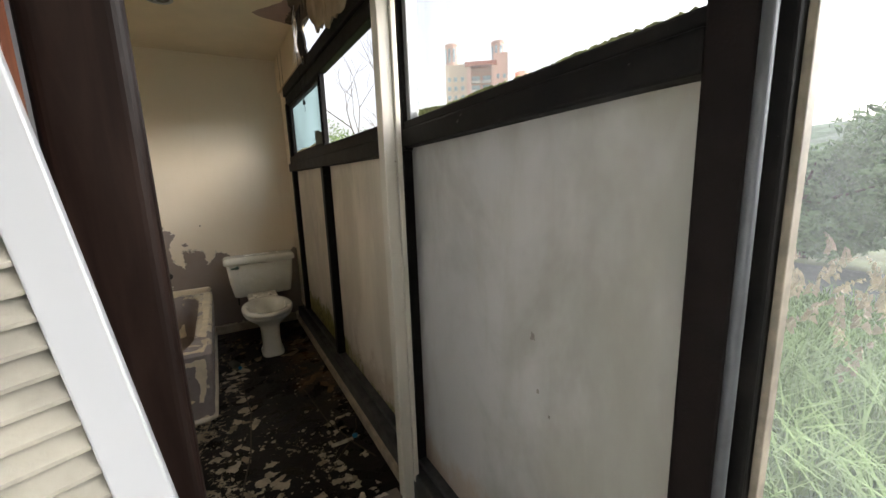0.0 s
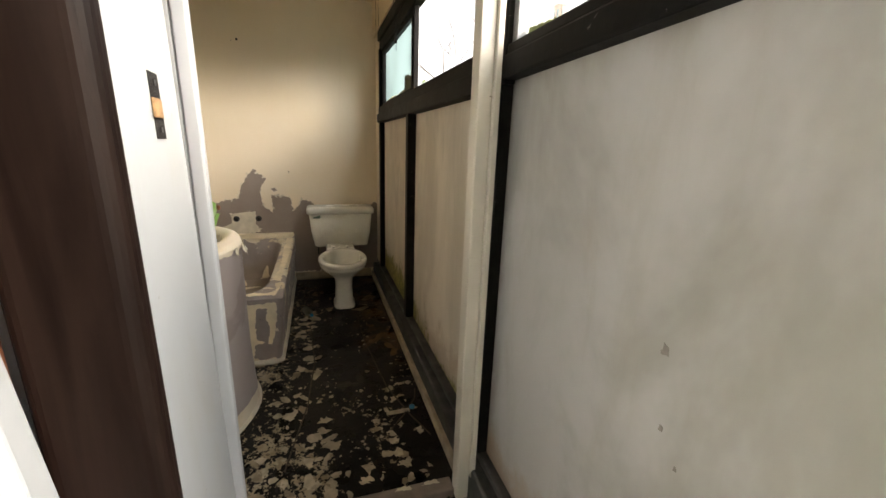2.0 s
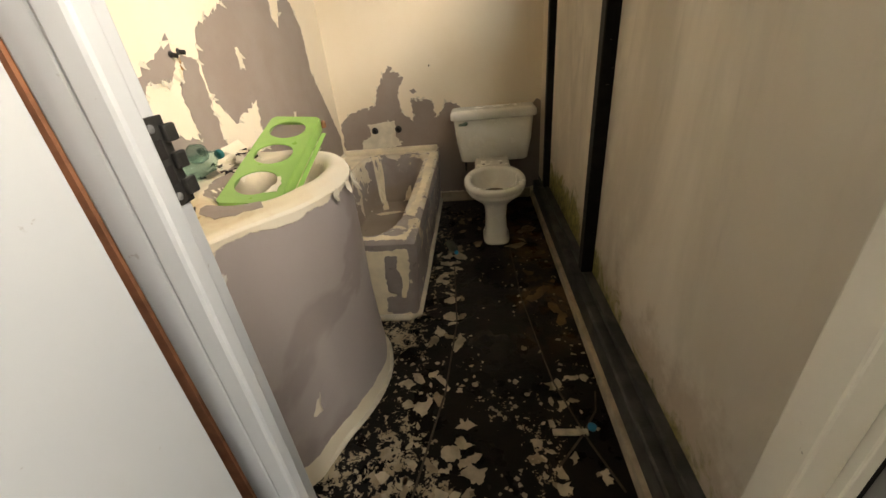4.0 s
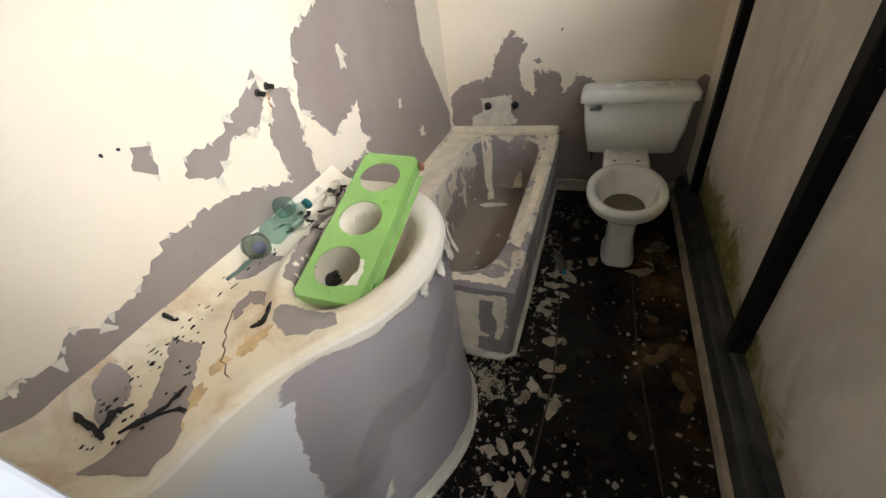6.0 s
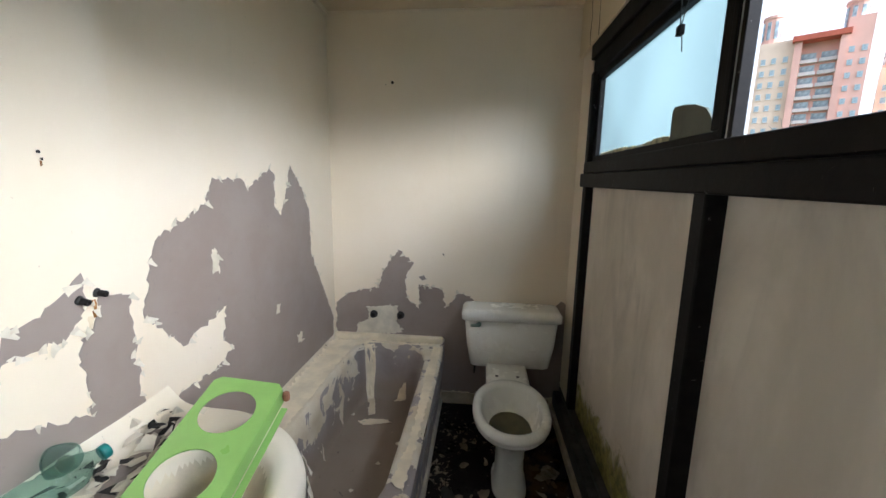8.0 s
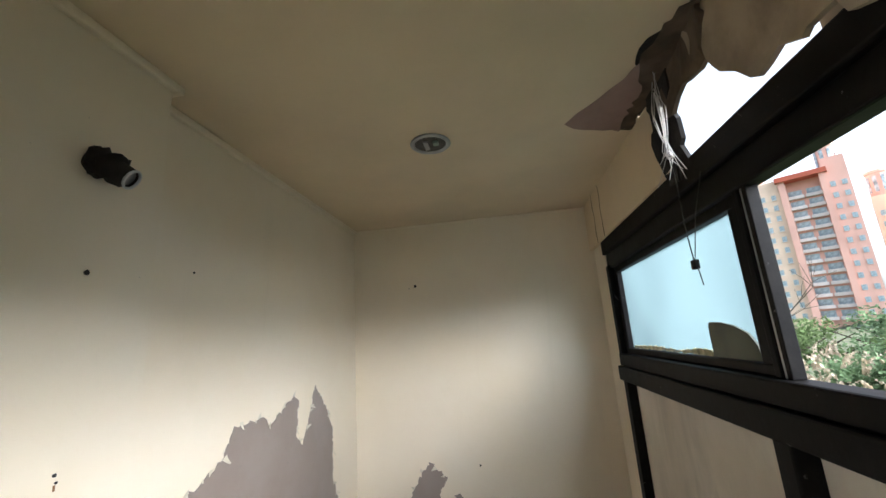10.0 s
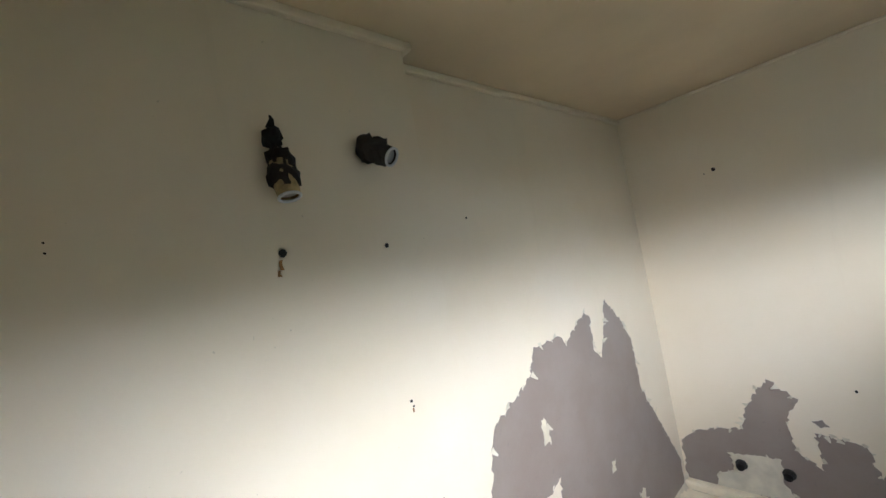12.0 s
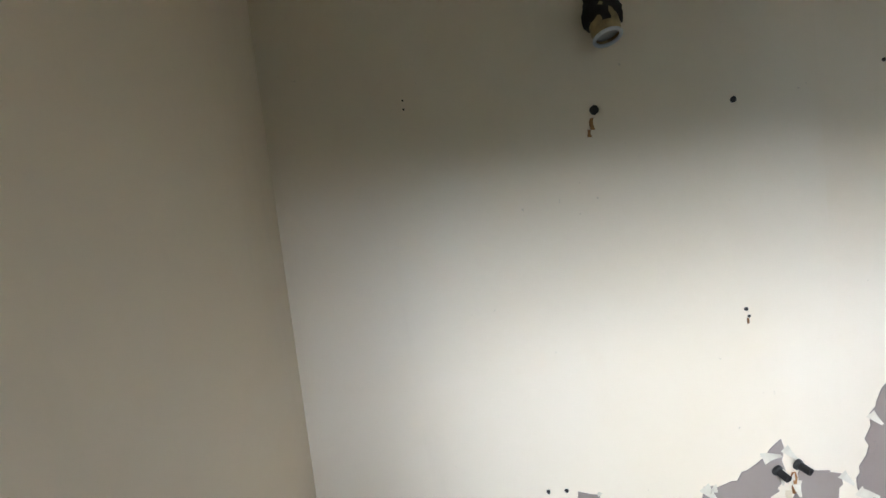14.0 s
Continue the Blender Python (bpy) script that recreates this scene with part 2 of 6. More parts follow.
def counter_paint():
    """Cream paint over grey render; worn off most of the front, in scraps on the top."""
    m = Mat("peeling_counter_paint", 0.5)
    x, y, z = m.axis(0), m.axis(1), m.axis(2)
    n = m.noise(6.5, 7, 0.6, 0.4)
    nf = m.calc("MULTIPLY_ADD", n, 0.5, -0.25)
    rim = m.step(m.calc("ADD", z, m.calc("MULTIPLY", nf, 0.20)), 0.792, 0.797)
    near = m.step(m.calc("ADD", m.calc("MULTIPLY_ADD", m.calc("SUBTRACT", 0.8, z), 0.16, y), m.calc("MULTIPLY", nf, 0.36)), 1.625, 1.617)
    foot = m.step(m.calc("ADD", z, m.calc("MULTIPLY", nf, 0.15)), 0.078, 0.073)
    front = m.calc("MAXIMUM", m.calc("MAXIMUM", rim, near), foot)
    top = m.step(z, 0.812, 0.816)
    bare = m.step(m.noise(4.4, 6, 0.55, 0.5), 0.70, 0.707)
    cream = m.calc("SUBTRACT", front, m.calc("MULTIPLY", bare, top))
    cream = m.calc("MAXIMUM", cream, 0.0)
    base = m.mix(m.step(m.noise(4, 6, 0.6), 0.35, 0.7), (0.76, 0.69, 0.56), (0.73, 0.64, 0.48))
    flat = m.calc("MULTIPLY", m.step(z, 0.818, 0.822), m.calc("MULTIPLY", m.step(z, 0.925, 0.905), m.step(m.calc("ADD", y, m.calc("MULTIPLY", nf, 0.4)), 1.92, 1.80)))
    base = m.mix(m.calc("MULTIPLY", flat, 0.8), base, (0.69, 0.58, 0.385))
    stain = m.calc("MULTIPLY", m.step(m.noise(6, 6, 0.65, 0.4), 0.47, 0.72), m.calc("MULTIPLY", top, m.step(y, 2.0, 1.6)))
    base = m.mix(m.calc("MULTIPLY", stain, 0.7), base, (0.42, 0.22, 0.07))
    white = m.calc("MULTIPLY", near, m.step(z, 0.79, 0.72))
    base = m.mix(white, base, (0.70, 0.68, 0.65))
    g = m.mix(m.step(m.noise(2.6, 4, 0.5, 0.5), 0.47, 0.54), (0.30, 0.253, 0.238), (0.375, 0.325, 0.308))
    c = m.mix(cream, g, base)
    dirt = m.calc("MULTIPLY", m.step(m.calc("ADD", m.noise(32, 6, 0.72, 0.6), m.calc("MULTIPLY", m.step(x, -0.05, -0.22), 0.05)), 0.72, 0.75), top)
    c = m.mix(m.calc("MULTIPLY", dirt, 0.85), c, (0.03, 0.025, 0.02))
    m.color(c)
    m.bump(m.calc("ADD", m.calc("MULTIPLY", cream, 1.0), m.calc("MULTIPLY", m.noise(40, 4), 0.3)), 0.5, 0.004)
    return m.m


def bath_paint():
    m = Mat("peeling_bath_paint", 0.5)
    x, y, z = m.axis(0), m.axis(1), m.axis(2)
    n = m.noise(8, 6, 0.62, 0.7)
    top = m.step(z, 0.392, 0.408)
    end = m.step(y, 2.39, 2.36)
    bias = m.calc("SUBTRACT", m.calc("MULTIPLY", m.calc("MULTIPLY", top, m.step(y, 2.36, 2.7)), 0.15), m.calc("MULTIPLY", end, 0.06))
    bias = m.calc("ADD", bias, m.calc("MULTIPLY", m.step(x, -0.12, -0.19), 0.22))
    well = m.calc("MULTIPLY", m.step(z, 0.36, 0.16), m.calc("MULTIPLY", m.step(y, 2.40, 2.46), m.step(x, 0.335, 0.325)))
    bias = m.calc("SUBTRACT", bias, m.calc("MULTIPLY", well, 0.09))
    mask = m.step(m.calc("ADD", n, bias), 0.60, 0.608)
    cream = m.mix(m.step(m.noise(5, 6, 0.6), 0.35, 0.7), (0.70, 0.63, 0.50), (0.60, 0.50, 0.34))
    g = m.mix(m.step(m.noise(5, 5, 0.6, 0.3), 0.35, 0.65), (0.27, 0.225, 0.205), (0.34, 0.295, 0.275))
    g = m.mix(m.calc("MULTIPLY", m.step(z, 0.32, 0.14), m.calc("MULTIPLY", well, 0.85)), g, (0.27, 0.21, 0.155))
    c = m.mix(mask, g, cream)
    c = m.mix(m.calc("MULTIPLY", m.step(m.noise(26, 5, 0.7), 0.66, 0.70), 0.7), c, (0.06, 0.045, 0.03))
    m.color(c)
    m.bump(m.calc("ADD", mask, m.calc("MULTIPLY", m.noise(40, 4), 0.3)), 0.5, 0.004)
    return m.m


def ceramic():
    m = Mat("white_ceramic", 0.16)
    n = m.noise(6, 6, 0.6, 0.3)
    c = m.mix(m.calc("MULTIPLY", m.step(n, 0.45, 0.75), 0.5), (0.85, 0.845, 0.78), (0.70, 0.66, 0.54))
    c = m.mix(m.calc("MULTIPLY", m.step(m.noise(50, 3), 0.70, 0.74), 0.35), c, (0.2, 0.16, 0.1))
    m.color(c)
    m.rough(m.calc("MULTIPLY_ADD", m.noise(12, 4), 0.3, 0.10))
    return m.m


def glass(name, tint=(1, 1, 1), rough=0.0, haze=0.0, hazec=(0.8, 0.85, 0.85), grain=5.0):
    """A thin pane: mostly see-through, with gloss, and a film of dirt where haze is given."""
    m = Mat(name)
    t = m.t
    tr = t.nodes.new("ShaderNodeBsdfTransparent")
    tr.inputs[0].default_value = (*tint, 1)
    gl = t.nodes.new("ShaderNodeBsdfGlossy")
    gl.inputs["Roughness"].default_value = 0.05
    fr = t.nodes.new("ShaderNodeFresnel")
    fr.inputs[0].default_value = 1.45
    a = t.nodes.new("ShaderNodeMixShader")
    m.put(a.inputs[0], m.calc("MULTIPLY", fr.outputs[0], 0.22))
    t.links.new(tr.outputs[0], a.inputs[1])
    t.links.new(gl.outputs[0], a.inputs[2])
    out = a.outputs[0]
    if haze:
        tl = t.nodes.new("ShaderNodeBsdfTranslucent")
        tl.inputs[0].default_value = (*hazec, 1)
        b = t.nodes.new("ShaderNodeMixShader")
        f = m.calc("MULTIPLY_ADD", m.step(m.noise(grain, 6 if grain > 2 else 2, 0.65 if grain > 2 else 0.4), 0.3, 0.75), haze * 1.5, haze)
        m.put(b.inputs[0], f)
        t.links.new(out, b.inputs[1])
        t.links.new(tl.outputs[0], b.inputs[2])
        out = b.outputs[0]
    t.links.new(out, t.nodes["Material Output"].inputs[0])
    return m.m


M_WALL, M_GREY, M_PANEL, M_FRAME, M_SILL = wall_paint(), primer(), panel_board(), frame_wood(), sill_metal()
M_PANEL_HALL = panel_board("grey_stained_board", (0.44, 0.432, 0.418), (0.305, 0.294, 0.270), True)
M_WHITE, M_POST = white_gloss(), white_gloss("dirty_white_post", (0.63, 0.585, 0.50), 0.8)
# darker copy of the white gloss, toning down strong light on the shutter
M_SHUTTER = white_gloss("dimmed_white_paint", (0.34, 0.35, 0.36), 0.2)
M_BROWN, M_RED, M_FLOOR, M_HALL = brown_wood(), red_wood(), wet_floor(), hall_floor()
M_COUNTER, M_BATH, M_CERAMIC = counter_paint(), bath_paint(), ceramic()
# white picked for the unseen hall walls so they bounce neutral light
M_HALLWALL = plain("hall_bounce_white", (0.66, 0.66, 0.65), 0.6, 0, 0.06, 2.0, 0.1)
M_CEIL = plain("cream_ceiling_paint", (0.65, 0.53, 0.36), 0.7, 0, 0.06, 2.0, 0.1)
M_PINK = plain("bare_ceiling_board", (0.30, 0.20, 0.165), 0.8, 0, 0.12, 6)
M_CREAM = plain("cream_paint_scrap", (0.66, 0.60, 0.48), 0.6, 0, 0.12, 12)
M_BATHCREAM = plain("thick_cream_paint", (0.78, 0.68, 0.50), 0.5, 0, 0.12, 10)
M_SLAT = plain("dusty_louvre_paint", (0.27, 0.25, 0.21), 0.7, 0, 0.18, 14, 0.4)
M_ALU = plain("dull_aluminium", (0.36, 0.37, 0.38), 0.4, 0.7, 0.15, 14)
M_BLACK = plain("soot_black", (0.012, 0.009, 0.007), 0.8, 0, 0.4, 40, 0.8)
M_RUST = plain("rust_stain", (0.30, 0.14, 0.04), 0.8, 0, 0.35, 40)
M_GREEN = plain("green_plastic", (0.24, 0.42, 0.11), 0.32, 0, 0.08, 8, 0.05)
M_CHROME = plain("tarnished_chrome", (0.20, 0.27, 0.22), 0.35, 0.8, 0.3, 40)
M_STRIP = plain("cream_skirting_paint", (0.42, 0.35, 0.25), 0.6, 0, 0.25, 12)
M_WIRE = plain("white_cable", (0.55, 0.52, 0.48), 0.5, 0, 0.15, 30)
M_RAW = plain("raw_wood_edge", (0.27, 0.115, 0.06), 0.65, 0, 0.3, 20)
M_BURNT = plain("scorched_plastic", (0.34, 0.25, 0.12), 0.6, 0, 0.5, 30)
M_PLATE = plain("blackened_steel_plate", (0.05, 0.048, 0.045), 0.45, 0.6, 0.3, 40)
M_BLUE = plain("blue_plastic", (0.01, 0.22, 0.42), 0.35, 0, 0.05, 20)
M_FELT = plain("torn_bitumen_felt", (0.018, 0.015, 0.013), 0.9, 0, 0.4, 20, 0.9)
M_SOFFIT = plain("water_stained_board", (0.31, 0.245, 0.17), 0.8, 0, 0.3, 7, 0.4)
M_CLEAR = glass("dirty_clear_glass", (0.97, 0.985, 0.975), 0, 0.02)
M_FROST = glass("frosted_blue_glass", (0.27, 0.35, 0.38), 0, 0.34, (0.25, 0.305, 0.30), 1.1)
M_BOTTLE = glass("green_bottle_plastic", (0.80, 0.91, 0.89), 0, 0.10, (0.34, 0.50, 0.47))
M_PET = glass("clear_bottle_plastic", (0.8, 0.86, 0.84), 0, 0.2, (0.5, 0.5, 0.45))


# ---- mesh helpers: all meshes are written in room coordinates ----
def part(name, bm, material, parent=None, label="", smooth=False, bevel=0.0):
    """Links a bmesh as one mesh object, under parent if one is given."""
    bmesh.ops.recalc_face_normals(bm, faces=bm.faces)
    me = bpy.data.meshes.new(name)
    if smooth:
        for f in bm.faces:
            f.smooth = True
    bm.to_mesh(me)
    bm.free()
    me.materials.append(material)
    ob = new(name, me)
    if bevel:
        b = ob.modifiers.new("bevel", "BEVEL")
        b.width, b.segments, b.limit_method = bevel, 2, "ANGLE"
    if parent:
        ob.parent = parent
        ob.matrix_parent_inverse = Matrix.Translation(parent.location).inverted()
    if label:
        ob["label"] = label
    return ob


def thing(name, at, label, category, group="", kind=""):
    return_ob = tagged(new(name), label, category, group, kind)
    return_ob.location = at
    return_ob.empty_display_size = 0.1
    return return_ob


def box(x0, x1, y0, y1, z0, z1, bm=None):
    bm = bm or bmesh.new()
    v = [bm.verts.new((x, y, z)) for z in (z0, z1) for x, y in ((x0, y0), (x1, y0), (x1, y1), (x0, y1))]
    for q in ((3, 2, 1, 0), (4, 5, 6, 7), (0, 1, 5, 4), (1, 2, 6, 5), (2, 3, 7, 6), (3, 0, 4, 7)):
        bm.faces.new([v[i] for i in q])
    return bm


def rings(loops, close=True, cap0=True, cap1=True, bm=None):
    """Skins a list of vertex loops."""
    bm = bm or bmesh.new()
    vs = [[bm.verts.new(p) for p in lp] for lp in loops]
    n = len(vs[0])
    for a, b in zip(vs, vs[1:]):
        for i in range(n if close else n - 1):
            j = (i + 1) % n
            bm.faces.new((a[i], a[j], b[j], b[i]))
    if cap0:
        bm.faces.new(vs[0][::-1])
    if cap1:
        bm.faces.new(vs[-1])
    return bm


def oval(cx, cy, z, rx, ry, power=2.0, n=40, front=1.0):
    """A superellipse loop; front stretches its half towards -y."""
    out = []
    for i in range(n):
        a = 2 * math.pi * i / n
        c, s = math.cos(a), math.sin(a)
        x = math.copysign(abs(c) ** (2 / power), c) * rx
        y = math.copysign(abs(s) ** (2 / power), s) * ry
        out.append((cx + x, cy + (y * front if y < 0 else y), z))
    return out


def tube(points, r, n=8, bm=None, cap=True):
    """A round tube along points; r is one radius or one for each point."""
    pts = [Vector(p) for p in points]
    rr = r if isinstance(r, (list, tuple)) else [r] * len(pts)
    loops = []
    for i, p in enumerate(pts):
        d = (pts[min(i + 1, len(pts) - 1)] - pts[max(i - 1, 0)]).normalized()
        u = d.orthogonal().normalized() if i == 0 else (u - d * u.dot(d)).normalized()
        w = d.cross(u)
        loops.append([p + (u * math.cos(2 * math.pi * k / n) + w * math.sin(2 * math.pi * k / n)) * rr[i] for k in range(n)])
    return rings(loops, True, cap, cap, bm)


def ragged(outline, rnd, amp=0.012, pitch=0.012):
    """A torn outline: each side broken up and pushed about."""
    out = []
    for a, b in zip(outline, outline[1:] + outline[:1]):
        d = math.hypot(b[0] - a[0], b[1] - a[1])
        k = max(1, int(d / pitch))
        for i in range(k):
            t = i / k
            q = amp * (1.0 if i else 0.3)
            out.append((a[0] + (b[0] - a[0]) * t + rnd.uniform(-q, q) * 0.6, a[1] + (b[1] - a[1]) * t + rnd.uniform(-q, q) * 0.6))
    return out


def on_plane(axis, at):
    """Maps wall coordinates (along, up) or floor (x, y) to the room, with d off the surface."""
    return {"x": lambda u, v, d: (at + d, u, v), "y": lambda u, v, d: (u, at - d, v), "z": lambda u, v, d: (u, v, at + d), "c": lambda u, v, d: (u, v, at - d)}[axis]


def sheet(pts, under, over, grid=0.0):
    """A thin solid with a torn outline: pts in a plane, mapped to its two faces."""
    n = len(pts)
    fill = []
    if grid:
        us, ws = [p[0] for p in pts], [p[1] for p in pts]
        fill = [(min(us) + grid * (i + 0.5), min(ws) + grid * (j + 0.5)) for i in range(int((max(us) - min(us)) / grid)) for j in range(int((max(ws) - min(ws)) / grid))]
    vs, es, fs = geometry.delaunay_2d_cdt([Vector(p) for p in list(pts) + fill], [(i, (i + 1) % n) for i in range(n)], [], 1, 1e-6)[:3]
    bm = bmesh.new()
    lo = [bm.verts.new(under(*v)) for v in vs]
    hi = [bm.verts.new(over(*v)) for v in vs]
    rim = {}
    for f in fs:
        bm.faces.new([hi[i] for i in f])
        bm.faces.new([lo[i] for i in reversed(f)])
        for a, b in zip(f, list(f[1:]) + [f[0]]):
            if (b, a) in rim:
                del rim[(b, a)]
            else:
                rim[(a, b)] = True
    for a, b in rim:
        bm.faces.new((lo[a], lo[b], hi[b], hi[a]))
    for v in [v for v in bm.verts if not v.link_faces]:
        bm.verts.remove(v)
    return bm


def scrap(name, outline, place, off, material, parent, seed, amp=0.012, pitch=0.012, thick=0.0012, label="", grid=0.0):
    """A thin torn layer of paint lying on a surface."""
    rnd = random.Random(seed)
    pts = ragged(outline, rnd, amp, pitch)
    return part(name, sheet(pts, lambda u, v: place(u, v, off), lambda u, v: place(u, v, off + thick), grid), material, parent, label), pts


def curls(pts, place, material, parent, seed, share=0.2, size=0.022, name="paint_curl"):
    """Loose tongues of paint that stand off along a torn edge, joined."""
    rnd = random.Random(seed)
    bm = bmesh.new()
    for u, v in pts:
        if rnd.random() > share:
            continue
        a, s = rnd.uniform(0, 6.28), size * rnd.uniform(0.5, 1.4)
        c, k = math.cos(a), math.sin(a)
        rows = []
        for i in range(4):
            t = i / 3
            w = s * 0.45 * (1 - 0.75 * t)
            h = 0.002 + 0.45 * s * t * t
            rows.append([bm.verts.new(place(u + c * s * t - k * w * e, v + k * s * t + c * w * e, h)) for e in (-1, 1)])
        for p, q in zip(rows, rows[1:]):
            bm.faces.new((p[0], p[1], q[1], q[0]))
    return tagged(part(name, bm, material, parent), kind="stuff")


def lathe(profile, m, n=20):
    """Turns (radius, height) pairs about the z axis, then moves them by m."""
    loops = [[m @ Vector((r * math.cos(6.28318 * i / n), r * math.sin(6.28318 * i / n), h)) for i in range(n)] for r, h in profile]
    return rings(loops)


def structure(name, bm, material, label, category, bevel=0.0, smooth=False):
    return tagged(part(name, bm, material, None, "", smooth, bevel), label, category, "", "structure")


# ---- the room: x runs from the washing side to the window side, y from the hall to the far wall ----
XL, XR, YF, YN, ZC, XP = -0.26, -0.352, 3.83, 1.332, 2.40, 1.155
floor = structure("floor", box(-0.46, 1.06, 1.285, 3.95, -0.15, 0.0), M_FLOOR, "black bitumen bathroom floor with torn cream scraps", "floor")
structure("floor_hall", box(-0.10, 1.06, -1.6, 1.2215, -0.15, -0.004), M_HALL, "dirty hall floor with peeling grey boards", "floor")
wall_left = structure("wall_left", box(-0.50, XL, YN, 2.295, 0, 2.46), M_WALL, "cream painted wall with peeled grey patches", "wall")
wall_recess = structure("wall_recess", box(-0.50, XR, 2.295, YF + 0.12, 0, 2.46), M_WALL, "cream painted wall above bath, paint peeled to grey", "wall")
wall_far = structure("wall_far", box(XR, 1.30, YF, YF + 0.12, -0.1, 2.46), M_WALL, "cream far wall with peeled grey lower part", "wall")
wall_door = structure("wall_door", box(-0.50, 0.2535, 1.2705, YN, 0, 2.46), M_WALL, "plain cream wall beside the bathroom doorway", "wall")
structure("wall_lintel", box(0.2535, 1.03, 1.2705, YN, 2.16, 2.46), M_WALL, "cream wall over the bathroom doorway", "wall")
wall_hall_left = structure("wall_hall_left", box(-0.10, 0.05, -1.6, 1.27, 0, 2.46), M_HALLWALL, "unseen white hall wall behind the doors", "wall")
wall_hall_back = structure("wall_hall_back", box(-0.10, 1.32, -1.72, -1.6, -0.1, 2.46), M_HALLWALL, "unseen plain white wall at the end of the hall", "wall")


def ceiling_sheet():
    """The ceiling board, torn off along the windows."""
    rnd = random.Random(4)
    pts = [(-0.50, -1.72), (-0.50, YF + 0.1), (1.115, YF + 0.1), (1.115, 2.93)]
    y = 2.90
    while y > 1.35:
        pts.append((1.06 + 0.06 * math.sin(y * 7.0) + rnd.uniform(-0.025, 0.025), y))
        y -= 0.035
    pts += [(1.20, 1.30), (1.20, -1.72)]
    return sheet(pts, lambda x, y: (x, y, ZC), lambda x, y: (x, y, ZC + 0.012))


ceiling = structure("ceiling", ceiling_sheet(), M_CEIL, "cream ceiling board torn open along the windows", "ceiling")
roof = structure("roof_deck", box(-0.50, 1.22, -1.72, YF + 0.12, 2.462, 2.58), M_FELT, "dark roof deck above the ceiling board", "roof")
scrap("bare_board", [(0.838, 2.79), (0.875, 2.83), (0.95, 2.86), (1.05, 2.90), (1.08, 2.85), (1.06, 2.42), (1.005, 2.505), (0.96, 2.60), (0.90, 2.69)], on_plane("c", ZC), 0.001, M_PINK, ceiling, 5, 0.014, 0.03, label="bare pinkish board where ceiling paint fell")
for nm, b in (("cornice_left", box(XL, XL + 0.02, YN, 2.295, ZC - 0.022, ZC)), ("cornice_recess", box(XR, XR + 0.02, 2.315, YF, ZC - 0.022, ZC)), ("cornice_step", box(XR, XL + 0.02, 2.295, 2.315, ZC - 0.022, ZC)), ("cornice_far", box(XR + 0.02, 1.11, YF - 0.012, YF, ZC - 0.012, ZC))):
    structure("trim", b, M_WALL, "thin cream ceiling trim", "trim", 0.004)
structure("baseboard", box(0.36, 1.055, YF - 0.018, YF, 0.0, 0.075), M_STRIP, "low chipped white baseboard on the far wall", "baseboard", 0.004)
FASCIAS = (box(1.096, 1.1195, 2.66, YF, 2.13, 2.40), box(1.128, 1.145, 0.15, 2.13, 2.11, 2.46))
for bx in FASCIAS:
    structure("fascia", bx, M_CEIL if bx is FASCIAS[0] else M_SOFFIT, "water-stained cream board between window head and ceiling", "trim", 0.003)

structure("wall_return", box(1.121, 1.22, 3.6225, YF, 0.0, 2.46), M_WALL, "narrow cream return wall beside the windows", "wall")
crack_mat = plain("dark_crack", (0.03, 0.02, 0.014), 0.9)
for k, pts in enumerate((((3.62, 2.40), (3.625, 2.33), (3.61, 2.27), (3.62, 2.19), (3.61, 2.13)), ((3.47, 2.40), (3.46, 2.34), (3.475, 2.28), (3.465, 2.13)))):
    structure("trim", tube([(1.0955, y, z) for y, z in pts], [0.0008, 0.0018, 0.001, 0.0022, 0.001][: len(pts)], 6), crack_mat, "dark crack between fascia boards", "crack")

# ---- window wall ----
facade = thing("window_wall", (1.15, 1.2, 0), "black framed window wall with stained boards below", "window", "", "structure")


def member(name, x0, x1, y0, y1, z0, z1, mat=None, bevel=0.005, label=""):
    return part(name, box(x0, x1, y0, y1, z0, z1), mat or M_FRAME, facade, label, False, bevel)


YB = -1.6
member("bottom_sill", 1.078, 1.22, YB, YF, -0.1, 0.135, M_SILL, 0.010, "weathered dark sill under the boards")
member("sill_upstand", 1.118, 1.20, YB, YF, 0.135, 0.168, M_SILL, 0.008)
member("floor_strip", 1.058, 1.0775, 1.25, YF - 0.02, 0, 0.055, M_STRIP, 0.004, "chipped cream strip along the sill")
M_POSTB = plain("dark_brown_post_paint", (0.008, 0.005, 0.0045), 0.5, 0, 0.3, 12, 0.3, 0.12)
POSTS = ((3.562, 3.622, 1.115, 1.44), (2.435, 2.493, 1.105, 1.44), (1.222, 1.280, 1.112, 1.44), (0.138, 0.204, 1.100, 2.4))
for y0, y1, x0, z1 in POSTS:
    member("post", x0, 1.180, y0, y1, 0.166, z1, M_POSTB if y0 < 1 else None)
for y0, y1 in ((3.572, 3.6215), (1.215, 1.275)):
    member("upper_post", 1.115, 1.180, y0, y1, 1.44, 2.0)
YW = 3.622
BAYS = ((2.493, 3.562, 1.44), (1.280, 2.435, 1.44), (0.204, 1.222, 1.47))
member("transom", 1.098, 1.172, 1.275, YW, 1.432, 1.500, None, 0.006)
member("transom_top", 1.112, 1.172, 1.275, YW, 1.500, 1.558, None, 0.006)


def sloped(name, x0, x1, z0, z1):
    """A hall rail that sags a little towards the bathroom."""
    bm = box(x0, x1, 0.204, 1.2145, z0, z1)
    for v in bm.verts:
        v.co.z += 0.022 * (1.2145 - v.co.y)
    return part(name, bm, M_FRAME, facade, "", False, 0.006)


